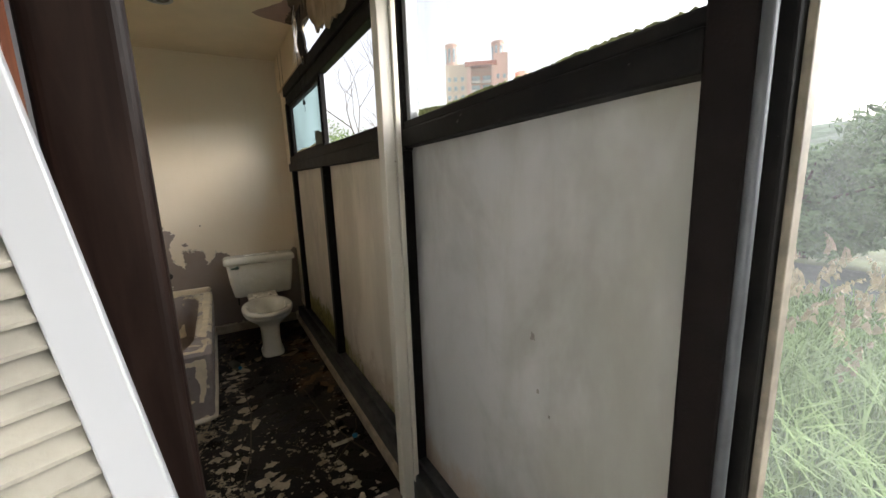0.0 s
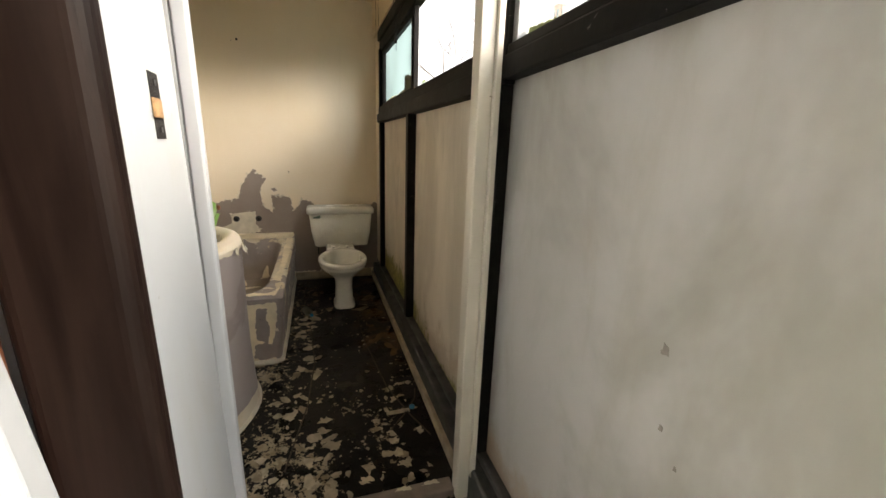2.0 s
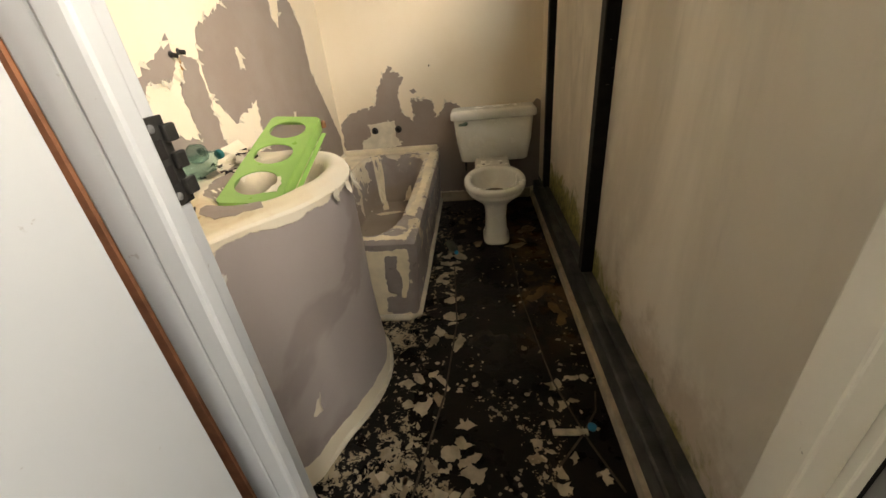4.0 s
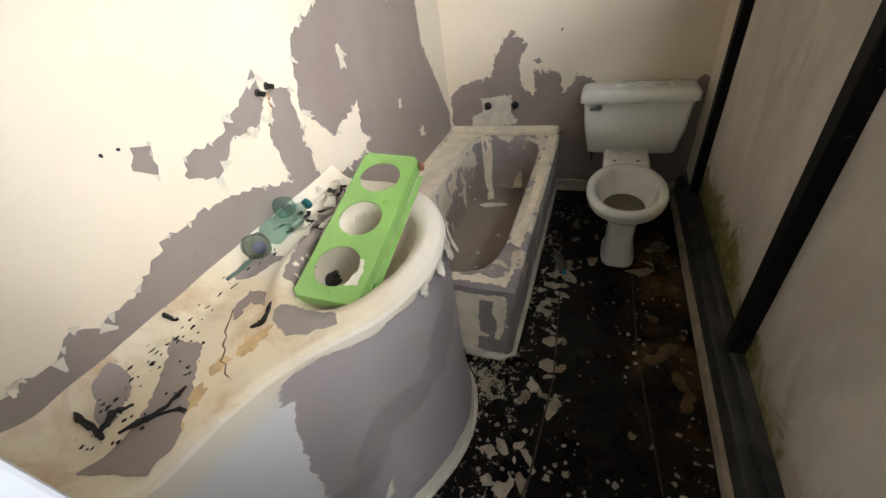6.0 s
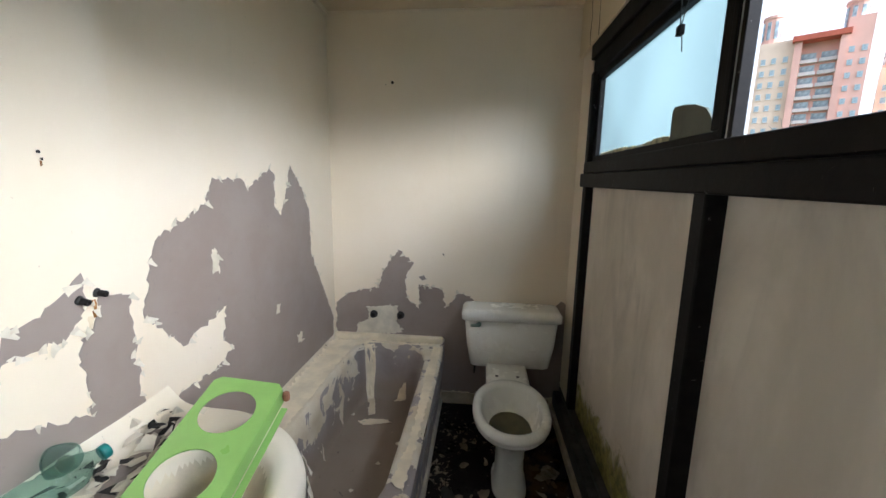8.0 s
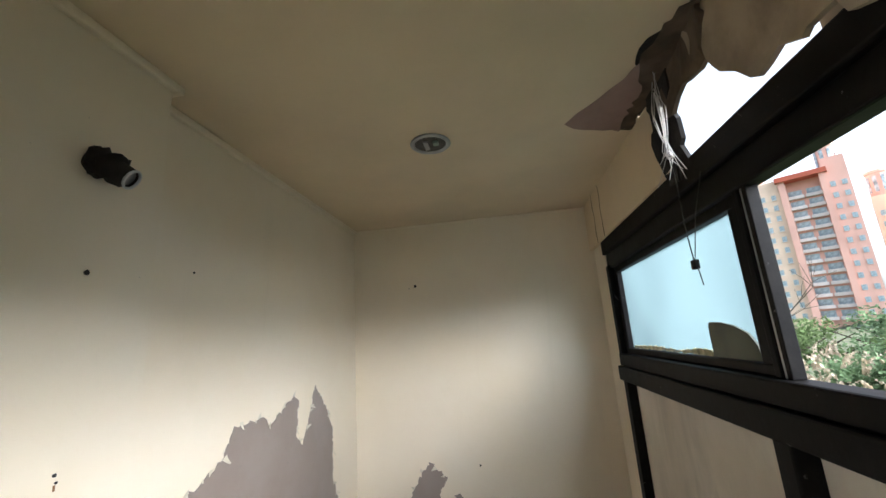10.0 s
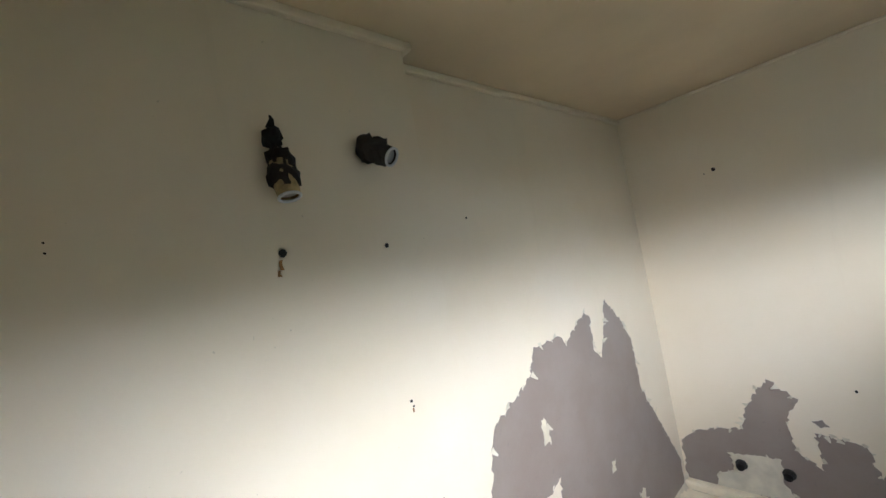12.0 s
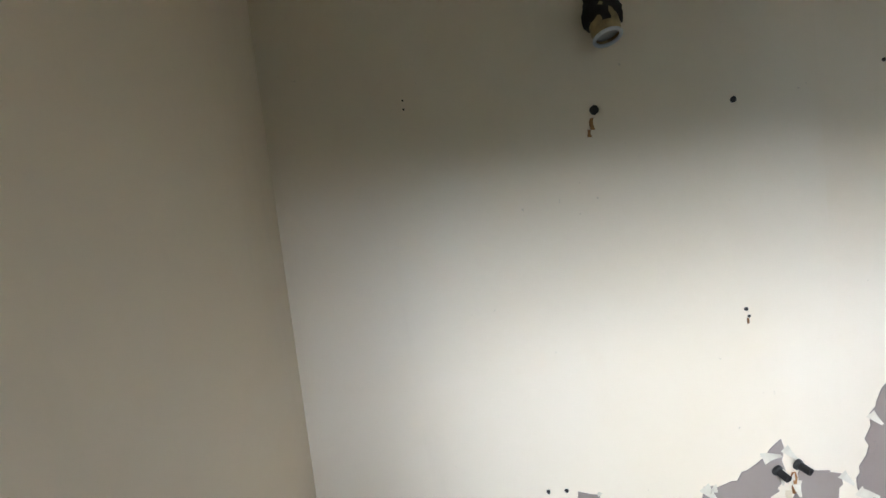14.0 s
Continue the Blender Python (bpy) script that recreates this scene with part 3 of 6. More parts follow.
sloped("transom_hall", 1.104, 1.172, 1.450, 1.512)
sloped("transom_hall_top", 1.116, 1.172, 1.512, 1.542)
member("head_rail", 1.125, 1.175, 0.204, YW, 1.985, 2.06, None, 0.006)
member("head_rail_top", 1.108, 1.175, 0.204, YW, 2.06, 2.135, None, 0.006)
for y0, y1, z1 in BAYS:
    member("board", XP - (0.006 if y0 < 1 else 0), XP + 0.014, y0 - 0.01, y1 + 0.01, 0.16, z1, M_PANEL_HALL if y0 < 1 else M_PANEL, 0.0, "stained off-white board, mossy at the foot")
# far light: frosted pane in its sash; middle light stands open; hall light: hazy clear pane
for nm, y0, y1 in (("sash_far", 2.47, 3.572),):
    for a, b, c, d in ((y0, y1, 1.558, 1.585), (y0, y1, 1.955, 1.985)):
        member("sash_rail", 1.140, 1.172, a, b, c, d)
    for a, b in ((y0, y0 + 0.05), (y1 - 0.045, y1)):
        member("sash_stile", 1.138, 1.172, a, b, 1.585, 1.955)
member("sash_edge", 1.134, 1.166, 2.438, 2.446, 1.558, 1.985, M_ALU, 0.002, "dull aluminium sash edge")
member("sash_edge", 1.130, 1.168, 2.450, 2.4695, 1.558, 1.985, M_FRAME, 0.002)
member("sash_edge", 1.132, 1.160, 2.420, 2.436, 1.558, 1.985, M_FRAME, 0.002)
member("sash_edge", 1.130, 1.172, 1.186, 1.2145, 1.545, 1.985, M_ALU, 0.003)
for y0, y1, m in ((2.50, 3.55, M_FROST), (0.204, 1.186, M_CLEAR)):
    p = part("pane", box(1.162, 1.167, y0, y1, 1.56 if m is M_FROST else 1.546, 1.985), m, facade, "frosted bluish pane" if m is M_FROST else "hazy clear pane with moss along its foot")
    p.visible_shadow = False
def pane_silhouette():
    """Bent sheet painted as a shadow showing through the pane, one shoulder rounded."""
    pts = [(2.765, 1.586), (2.765, 1.672), (2.755, 1.684), (2.70, 1.682), (2.64, 1.672), (2.58, 1.652), (2.548, 1.622), (2.54, 1.586)]
    part("silhouette", sheet(pts, lambda y, z: (1.1615 - 0.25 * (y - 2.65) ** 2, y, z), lambda y, z: (1.1565 - 0.25 * (y - 2.65) ** 2, y, z)), plain("silhouette_olive", (0.13, 0.14, 0.11), 0.8), facade, "dark silhouette of something behind the frosted pane")


pane_silhouette()
scrap("pane_grime", [(2.56, 1.586), (3.50, 1.586), (3.50, 1.596), (3.2, 1.602), (3.0, 1.595), (2.85, 1.606), (2.7, 1.598), (2.56, 1.602)], on_plane("x", 1.158), 0, plain("pane_grime", (0.52, 0.47, 0.27), 0.9, 0, 0.4, 40), facade, 19, 0.008, 0.008)
# tall hall window beside the boards
part("drain_pipe", tube([(1.092, 0.126, 0.135), (1.092, 0.126, 1.2), (1.092, 0.126, 2.4)], 0.0085, 14), plain("dark_grey_pipe", (0.10, 0.105, 0.115), 0.42, 0.3, 0.2, 14), facade, "dark grey pipe beside the post", True)
member("tall_frame", 1.110, 1.175, 0.103, 0.1375, 0.13, 2.4)
member("tall_bead", 1.125, 1.15, 0.092, 0.1025, 0.13, 2.4, plain("pale_bead", (0.20, 0.17, 0.13), 0.6, 0, 0.3, 20), 0.002)
member("tall_frame", 1.105, 1.20, YB, YB + 0.08, 0.13, 2.4)
member("tall_head", 1.10, 1.21, YB, 0.1375, 2.30, 2.46)
p = part("pane", box(1.150, 1.155, YB + 0.08, 0.104, 0.168, 2.30), M_CLEAR, facade, "tall clear pane")
p.visible_shadow = False
scrap("moss_line", [(0.21, 1.560), (1.18, 1.540), (1.18, 1.580), (1.0, 1.566), (0.8, 1.572), (0.6, 1.570), (0.4, 1.580), (0.21, 1.580)], on_plane("x", 1.161), 0, plain("pane_moss", (0.30, 0.33, 0.14), 0.9, 0, 0.4, 50), facade, 9, 0.006, 0.006)
M_CHIP = plain("grey_board_chip", (0.21, 0.195, 0.17), 0.8, 0, 0.2, 40)
for k, (yy, zz, s) in enumerate(((0.58, 0.94, 0.0075), (0.52, 0.75, 0.003), (0.56, 0.80, 0.004))):
    scrap("board_chip", [(yy - s, zz - s), (yy + s, zz - s * 1.3), (yy + s * 0.8, zz + s * 1.6), (yy - s * 0.7, zz + s)], lambda u, v, d: (XP - 0.006 - d, u, v), 0.0005, M_CHIP, facade, 60 + k, 0.004, 0.005)
# torn felt and hanging ceiling over the windows
torn = thing("torn_roofing", (1.08, 2.7, 2.2), "torn black roofing felt hanging at the ceiling edge", "roofing", "", "structure")


def hanging(name, pts, mat, seed, lean=0.03):
    rnd = random.Random(seed)
    rg = ragged(pts, rnd, 0.03, 0.03)
    def skin(o):
        return lambda u, v: (1.075 + lean * math.sin(v * 19 + u * 7) + 0.075 * (2.4 - v) + o, u, v)

    bm = sheet(rg, skin(0.0), skin(0.012))
    return part(name, bm, mat, torn)


M_DAMP = plain("damp_brown_board", (0.105, 0.075, 0.05), 0.9, 0, 0.5, 9, 0.6)
hanging("felt_strip", [(2.53, 2.42), (2.55, 2.26), (2.56, 2.19), (2.575, 2.09), (2.64, 2.085), (2.66, 2.14), (2.67, 2.25), (2.68, 2.42)], M_FELT, 11, 0.012)
hanging("damp_board", [(2.30, 2.43), (2.36, 2.28), (2.44, 2.275), (2.50, 2.27), (2.545, 2.25), (2.60, 2.30), (2.62, 2.43)], M_DAMP, 12, 0.018)
hanging("board_flap", [(1.98, 2.45), (2.02, 2.13), (2.12, 2.125), (2.17, 2.155), (2.24, 2.145), (2.30, 2.20), (2.355, 2.255), (2.40, 2.33), (2.44, 2.45)], M_SOFFIT, 13, 0.01)
hanging("board_flap", [(1.34, 2.43), (1.34, 2.12), (1.6, 2.11), (1.86, 2.12), (2.04, 2.11), (2.06, 2.43)], M_SOFFIT, 14, 0.01)
hanging("felt_strip", [(2.60, 2.42), (2.61, 2.16), (2.64, 2.09), (2.70, 2.10), (2.72, 2.20), (2.70, 2.42)], M_FELT, 15, 0.004)
scrap("damp_patch", [(1.0, 2.50), (1.045, 2.62), (1.05, 2.88), (1.09, 2.90), (1.10, 2.60), (1.07, 2.30), (1.03, 2.32)], on_plane("c", ZC), 0.0028, M_DAMP, torn, 16, 0.02, 0.025, label="damp brown crumbling edge of the ceiling")

# ---- door frame, threshold ----
frame_d = thing("door_frame", (0.27, 1.28, 0), "white painted bathroom door frame, chipped", "door frame", "", "structure")
part("left_jamb", box(0.254, 0.297, 1.250, YN + 0.002, 0, 2.12), M_WHITE, frame_d, "", False, 0.004)
part("door_stop", box(0.2972, 0.333, 1.246, 1.276, 0, 2.12), M_WHITE, frame_d, "", False, 0.006)
part("stop_bead", box(0.2972, 0.307, 1.2765, 1.290, 0, 2.12), M_WHITE, frame_d, "", False, 0.004)
part("bare_lining", box(0.130, 0.2535, 1.247, 1.270, 0, 2.18), M_RAW, frame_d, "bare red-brown wood beside the frame")
part("right_jamb", box(1.030, 1.075, 1.200, 1.255, 0, 2.40), M_POST, frame_d, "worn white post with bare edges", False, 0.004)
part("right_stop", box(1.0755, 1.094, 1.188, 1.230, 0.10, 2.40), M_POST, frame_d, "", False, 0.003)
part("head", box(0.2975, 1.030, 1.195, YN + 0.012, 2.08, 2.16), M_WHITE, frame_d, "", False, 0.004)
sp = part("strike_plate", box(0.2972, 0.3005, 1.296, 1.3375, 1.015, 1.118), M_PLATE, frame_d, "black steel strike plate", False, 0.001)
for zz in (1.027, 1.106):
    part("screw", lathe([(0.005, 0), (0.005, 0.002), (0.001, 0.003)], pose(0.3005, 1.313, zz, 0, 90, 0), 10), M_ALU, sp)
for zz in (1.052, 1.082):
    part("latch_hole", box(0.2995, 0.3012, 1.303, 1.322, zz - 0.011, zz + 0.011), M_BLACK, sp)
for zz in (1.034, 1.066, 1.098):
    part("keeper_lug", box(0.3005, 0.3075, 1.326, 1.345, zz - 0.010, zz + 0.010), M_PLATE, sp, "", False, 0.002)
sill = structure("threshold", box(0.297, 1.03, 1.222, 1.2845, -0.02, 0.032), plain("mauve_threshold_paint", (0.25, 0.20, 0.17), 0.6, 0, 0.2, 12), "mauve-grey painted threshold with chipped cream spots", "threshold", 0.006)
rnd = random.Random(21)
for k in range(7):
    xx, w = 0.33 + 0.1 * k + rnd.uniform(-0.02, 0.02), rnd.uniform(0.015, 0.04)
    yy = rnd.choice((1.236, 1.271))
    scrap("paint_chip", [(xx - w, yy - 0.006), (xx + w, yy - 0.009), (xx + w * 0.8, yy + 0.008), (xx - w * 0.6, yy + 0.008)], on_plane("z", 0.032), 0.0005, M_CREAM, sill, 30 + k, 0.006, 0.006)


# ---- bare patches and curling paint on the walls ----
LEFT, REC, FAR = on_plane("x", XL), on_plane("x", XR), on_plane("y", YF)


def bare(outline, place, wall, seed, share=0.16, amp=0.014):
    ob, pts = scrap("bare_patch", outline, place, 0.0006, M_GREY, wall, seed, amp, 0.014, label="bare grey patch where paint peeled")
    curls(pts, place, M_CREAM, wall, seed + 1, share * 1.5, 0.020)


bare([(1.36, 0.80), (1.36, 0.93), (1.42, 0.955), (1.48, 0.94), (1.53, 0.97), (1.56, 0.94), (1.64, 0.945), (1.76, 1.01), (1.90, 1.01), (2.03, 0.985), (2.16, 0.93), (2.15, 1.08), (2.20, 1.15), (2.215, 1.20), (2.285, 1.17), (2.285, 0.80)], LEFT, wall_left, 40)
bare([(1.89, 1.14), (2.01, 1.14), (2.03, 1.18), (2.09, 1.18), (2.18, 1.25), (2.18, 1.17), (2.13, 1.12), (2.03, 1.12), (1.94, 1.05), (1.87, 1.10)], LEFT, wall_left, 42)
bare([(1.80, 1.20), (1.84, 1.19), (1.82, 1.13), (1.78, 1.16)], LEFT, wall_left, 44, 0.1, 0.008)
bare([(2.46, 1.24), (2.49, 1.28), (2.69, 1.36), (2.74, 1.45), (2.90, 1.45), (2.94, 1.41), (3.12, 1.49), (3.16, 1.45), (3.14, 1.33), (3.20, 1.28), (3.31, 1.51), (3.41, 1.41), (3.50, 1.27), (3.50, 1.05), (3.63, 0.83), (3.79, 0.57), (3.79, 0.40), (2.30, 0.40), (2.30, 0.78), (2.67, 0.77), (2.79, 0.81), (2.73, 0.86), (2.76, 0.98), (2.54, 0.92), (2.41, 1.07)], REC, wall_recess, 46)
bare([(-0.345, 0.38), (-0.34, 0.66), (-0.24, 0.73), (-0.06, 0.77), (-0.02, 0.89), (0.07, 1.02), (0.17, 0.94), (0.11, 0.83), (0.13, 0.71), (0.21, 0.63), (0.20, 0.80), (0.35, 0.77), (0.38, 0.65), (0.45, 0.75), (0.53, 0.74), (0.57, 0.68), (1.06, 0.69), (1.09, 0.73), (1.135, 0.70), (1.135, 0.08), (0.37, 0.08)], FAR, wall_far, 48)
bare([(0.20, 0.85), (0.235, 0.86), (0.255, 0.835), (0.225, 0.825)], FAR, wall_far, 50, 0.05, 0.006)
for nm, outl, pl, wl, sd in (("paint_island", [(-0.22, 0.44), (-0.20, 0.52), (-0.13, 0.55), (-0.12, 0.64), (0.07, 0.65), (0.06, 0.55), (0.10, 0.47)], FAR, wall_far, 52), ("paint_island", [(2.70, 1.115), (2.705, 1.205), (2.73, 1.20), (2.74, 1.12)], REC, wall_recess, 53), ("paint_island", [(3.10, 0.83), (3.11, 0.87), (3.14, 0.86), (3.135, 0.825)], REC, wall_recess, 54), ("paint_island", [(3.30, 0.60), (3.30, 0.645), (3.35, 0.64), (3.345, 0.595)], REC, wall_recess, 56)):
    o, pts = scrap(nm, outl, pl, 0.002, M_CREAM, wl, sd, 0.010, 0.012, label="cream scrap of paint left on grey")
    curls(pts, pl, M_CREAM, wl, sd + 90, 0.12, 0.018)


def wall_hole(name, u, v, place, r, parent, mat=M_BLACK):
    rnd = random.Random(int(u * 1000 + v * 77))
    outl = [(u + r * math.cos(a) * rnd.uniform(0.7, 1.2), v + r * math.sin(a) * rnd.uniform(0.7, 1.2)) for a in (0, 0.8, 1.6, 2.4, 3.2, 4.0, 4.8, 5.6)]
    return scrap(name, outl, place, 0.0021, mat, parent, 3, 0.001, 0.01)[0]


for u, v, r in ((1.895, 1.873, 0.008), (2.14, 1.864, 0.006), (1.746, 1.208, 0.004), (1.779, 1.206, 0.004), (1.57, 1.925, 0.0018), (1.57, 1.91, 0.0018), (2.132, 1.495, 0.004), (2.137, 1.482, 0.003)):
    wall_hole("screw_hole", u, v, LEFT, r, wall_left)
for u, v, w, h in ((1.890, 1.850, 0.004, 0.010), (1.884, 1.834, 0.004, 0.006), (2.135, 1.474, 0.002, 0.005), (2.196, 1.165, 0.005, 0.02)):
    scrap("rust_streak", [(u - w, v - h), (u + w, v - h), (u + w * 0.7, v + h), (u - w * 0.7, v + h)], LEFT, 0.0018, M_RUST, wall_left, int(u * 900), 0.004, 0.006)
for u, v, r in ((0.04, 2.011, 0.009), (-0.0, 2.0, 0.003), (0.357, 0.997, 0.006)):
    wall_hole("nail_hole", u, v, FAR, r, wall_far)
for u, v, r in ((2.52, 1.93, 0.004),):
    wall_hole("nail_hole", u, v, REC, r, wall_recess)


def pipe_stub(at, d, r, l, name, label):
    """A capped pipe end in the wall."""
    m = Vector(d).to_track_quat("Z", "Y").to_matrix().to_4x4()
    t = thing(name, at, label, "pipe")
    part("collar", lathe([(r * 1.5, 0.0), (r * 1.45, 0.004), (r * 1.1, 0.006)], Matrix.Translation(at) @ m, 18), M_PLATE, t)
    part("stub", lathe([(r, 0.0), (r, l), (r * 0.7, l), (r * 0.6, l - 0.01)], Matrix.Translation(at) @ m, 16), M_BLACK, t)


pipe_stub((0.086, YF, 0.59), (0, -1, 0), 0.017, 0.035, "pipe_end", "black water pipe end in the wall above the bath")
pipe_stub((-0.09, YF, 0.59), (0, -1, 0), 0.017, 0.035, "pipe_end", "black water pipe end in the wall above the bath")
pipe_stub((XL, 2.166, 1.192), (1, 0.2, -0.3), 0.007, 0.022, "wall_bracket", "rusty bracket stub in the wall above the basin")
pipe_stub((XL, 2.205, 1.198), (1, 0.3, -0.2), 0.007, 0.022, "wall_bracket", "rusty bracket stub in the wall above the basin")


# ---- bath ----
def grid_surface(fn, us, vs):
    bm = bmesh.new()
    g = [[bm.verts.new(fn(u, v)) for u in us] for v in vs]
    for a, b in zip(g, g[1:]):
        for i in range(len(us) - 1):
            bm.faces.new((a[i], a[i + 1], b[i + 1], b[i]))
    return bm


def smooth01(t):
    t = max(0.0, min(1.0, t))
    return t * t * (3 - 2 * t)


def bath():
    t = thing("bathtub", (0.0, 3.05, 0), "built-in bathtub with peeling cream paint over grey", "bathtub")
    x0, x1, y0, y1, zr = XR + 0.002, 0.376, 2.338, YF - 0.002, 0.420
    cx, cy, rx, ry = 0.052, 3.07, 0.236, 0.668

    def top(u, v):
        x, y = x0 + (x1 - x0) * u, y0 + (y1 - y0) * v
        d = (abs((x - cx) / rx) ** 4.0 + abs((y - cy) / ry) ** 6.0) ** (1 / 4.6)
        z = zr - 0.33 * smooth01((1.0 - d) / 0.15) - 0.01 * noise.noise((x * 5, y * 5, 1)) * (1 if d < 0.9 else 0.25)
        e = min(1.0, (1 - u) * (x1 - x0) / 0.02, v * (y1 - y0) / 0.02)
        z -= 0.012 * (1 - math.sqrt(max(0, 1 - (1 - e) ** 2)))
        z += 0.03 * smooth01((v - 0.965) / 0.02) + 0.03 * smooth01((0.03 - u) / 0.03)
        return (x, y, z)

    part("tub", grid_surface(top, [i / 56 for i in range(57)], [i / 110 for i in range(111)]), M_BATH, t, "", True)

    def side(u, v):
        z = (zr - 0.012) * v
        tp = 0.030 * (1 - v) ** 1.4
        w = 0.006 * noise.noise((u * 9, v * 3, 4))
        if u < 0.32:
            return (x0 + (x1 - 0.03 - x0) * u / 0.32 - tp, y0 + tp * 0.3 + w, z)
        if u < 0.36:
            a = (u - 0.32) / 0.04 * math.pi / 2
            return (x1 - 0.03 + 0.03 * math.sin(a) - tp, y0 + 0.03 - 0.03 * math.cos(a) + tp * 0.3, z)
        return (x1 - tp + w, y0 + 0.03 + (y1 - y0 - 0.03) * (u - 0.36) / 0.64, z)

    us = [0.32 * i / 16 for i in range(17)] + [0.32 + 0.04 * i / 6 for i in range(1, 7)] + [0.36 + 0.64 * i / 40 for i in range(1, 41)]
    part("apron", grid_surface(side, us, [i / 14 for i in range(15)]), M_BATH, t, "grey apron with scratched, flaking paint", True)
    part("foot_strip", tube([(0.15, y0 + 0.002, 0.018), (0.305, y0 + 0.0, 0.018), (0.349, y0 + 0.03, 0.018), (0.353, 2.7, 0.018), (0.353, y1, 0.018)], 0.017, 8), M_CREAM, t, "cream bead of mortar along the foot", True)
    part("apron_seam", box(0.368, 0.3745, y0 + 0.06, y1, 0.315, 0.323), M_ALU, t, "grey trim line under the rim", False, 0.001)
    part("rim_ledge", box(XR + 0.002, x1 - 0.01, YF - 0.05, YF - 0.001, 0.415, 0.462), M_BATHCREAM, t, "thick cream ledge against the wall", False, 0.012)
    def end_face(x, z, d):
        tp = 0.030 * (1 - z / (zr - 0.012)) ** 1.4 if z < zr - 0.012 else 0.0
        return (x - 0.6 * tp, y0 + tp * 0.3 - 0.005 - d, z)

    def on_top(x, y, d):
        return (x, y, top((x - x0) / (x1 - x0), (y - y0) / (y1 - y0))[2] + 0.003 + d)

    for k, o in enumerate(([(0.12, 0.385), (0.342, 0.385), (0.345, 0.30), (0.335, 0.20), (0.315, 0.13), (0.295, 0.135), (0.305, 0.24), (0.285, 0.29), (0.295, 0.35), (0.242, 0.355), (0.232, 0.27), (0.236, 0.17), (0.275, 0.145), (0.225, 0.13), (0.222, 0.05), (0.26, 0.035), (0.335, 0.045), (0.34, 0.02), (0.12, 0.02)],)):
        scrap("paint_remnant", o, end_face, 0.0, M_BATHCREAM, t, 500 + k, 0.010, 0.012, 0.0015, "cream paint left in drips on the end", 0.03)
    for k, o in enumerate(([(0.12, 2.352), (0.345, 2.352), (0.352, 2.47), (0.325, 2.40), (0.27, 2.388), (0.23, 2.405), (0.19, 2.385), (0.12, 2.39)], [(0.30, 2.62), (0.352, 2.58), (0.362, 3.20), (0.362, 3.72), (0.315, 3.74), (0.31, 3.40), (0.325, 3.0), (0.32, 2.80)], [(-0.335, 2.55), (-0.215, 2.60), (-0.20, 3.0), (-0.195, 3.50), (-0.17, 3.69), (-0.10, 3.745), (0.30, 3.752), (0.33, 3.775), (-0.335, 3.775)], [(-0.13, 3.725), (-0.06, 3.73), (-0.035, 3.62), (0.0, 3.50), (-0.04, 3.48), (-0.065, 3.60), (-0.10, 3.66)], [(0.08, 3.64), (0.10, 3.675), (0.15, 3.685), (0.155, 3.66), (0.12, 3.645)], [(-0.08, 3.42), (-0.02, 3.45), (0.09, 3.45), (0.12, 3.42), (0.03, 3.40), (-0.04, 3.38)])):
        scrap("paint_remnant", o, on_top, 0.002, M_BATHCREAM, t, 510 + k, 0.010, 0.012, 0.0012, "", 0.02)
    rnd = random.Random(70)
    bm = bmesh.new()
    for k in range(9):
        x, y = rnd.uniform(-0.18, 0.2), rnd.uniform(2.6, 3.55)
        z, s = top((x - x0) / (x1 - x0), (y - y0) / (y1 - y0))[2] + 0.004, rnd.uniform(0.004, 0.02)
        a = rnd.uniform(0, 6.28)
        vs = [bm.verts.new((x + s * math.cos(a + q) * rnd.uniform(0.5, 1), y + s * math.sin(a + q) * rnd.uniform(0.5, 1), z + rnd.uniform(0, s * 0.5))) for q in (0, 1.6, 3.1, 4.7)]
        bm.faces.new(vs)
    tagged(part("paint_flakes", bm, M_CREAM, t), kind="stuff")
    bm = bmesh.new()
    for k in range(30):
        y, z, s = rnd.uniform(2.3, 3.7), rnd.uniform(0.05, 0.38), rnd.uniform(0.006, 0.022)
        x = x1 - 0.03 * (1 - z / 0.4) ** 1.4 + 0.004
        vs = [bm.verts.new((x + rnd.uniform(0, s * 0.5), y + s * c, z + s * 1.6 * d)) for c, d in ((-0.5, 0.5), (0.4, 0.6), (0.5, -0.5), (-0.3, -0.7))]
        bm.faces.new(vs)
    tagged(part("loose_flakes", bm, M_CREAM, t), kind="stuff")


bath()


def burnt_lump(c, r, seed, stretch=(1, 1, 1)):
    bm = bmesh.new()
    bmesh.ops.create_icosphere(bm, subdivisions=3, radius=1.0)
    for v in bm.verts:
        k = 1 + 0.45 * noise.noise(v.co * 1.9 + Vector((seed, 0, 0))) + 0.25 * noise.noise(v.co * 5 + Vector((0, seed, 0)))
        v.co = Vector([v.co[i] * r * stretch[i] * k + c[i] for i in range(3)])
    return bm


# ---- built-in counter with basin ----
FRONT = [(0.000, 1.334), (0.015, 1.44), (0.040, 1.55), (0.085, 1.645), (0.142, 1.72), (0.190, 1.78), (0.226, 1.85), (0.249, 1.93), (0.256, 2.01), (0.245, 2.09), (0.220, 2.17), (0.175, 2.24), (0.110, 2.30), (0.020, 2.342), (-0.090, 2.362), (-0.20, 2.366)]
ZT = 0.832
BASIN = (0.040, 2.000, 0.150, 0.228)


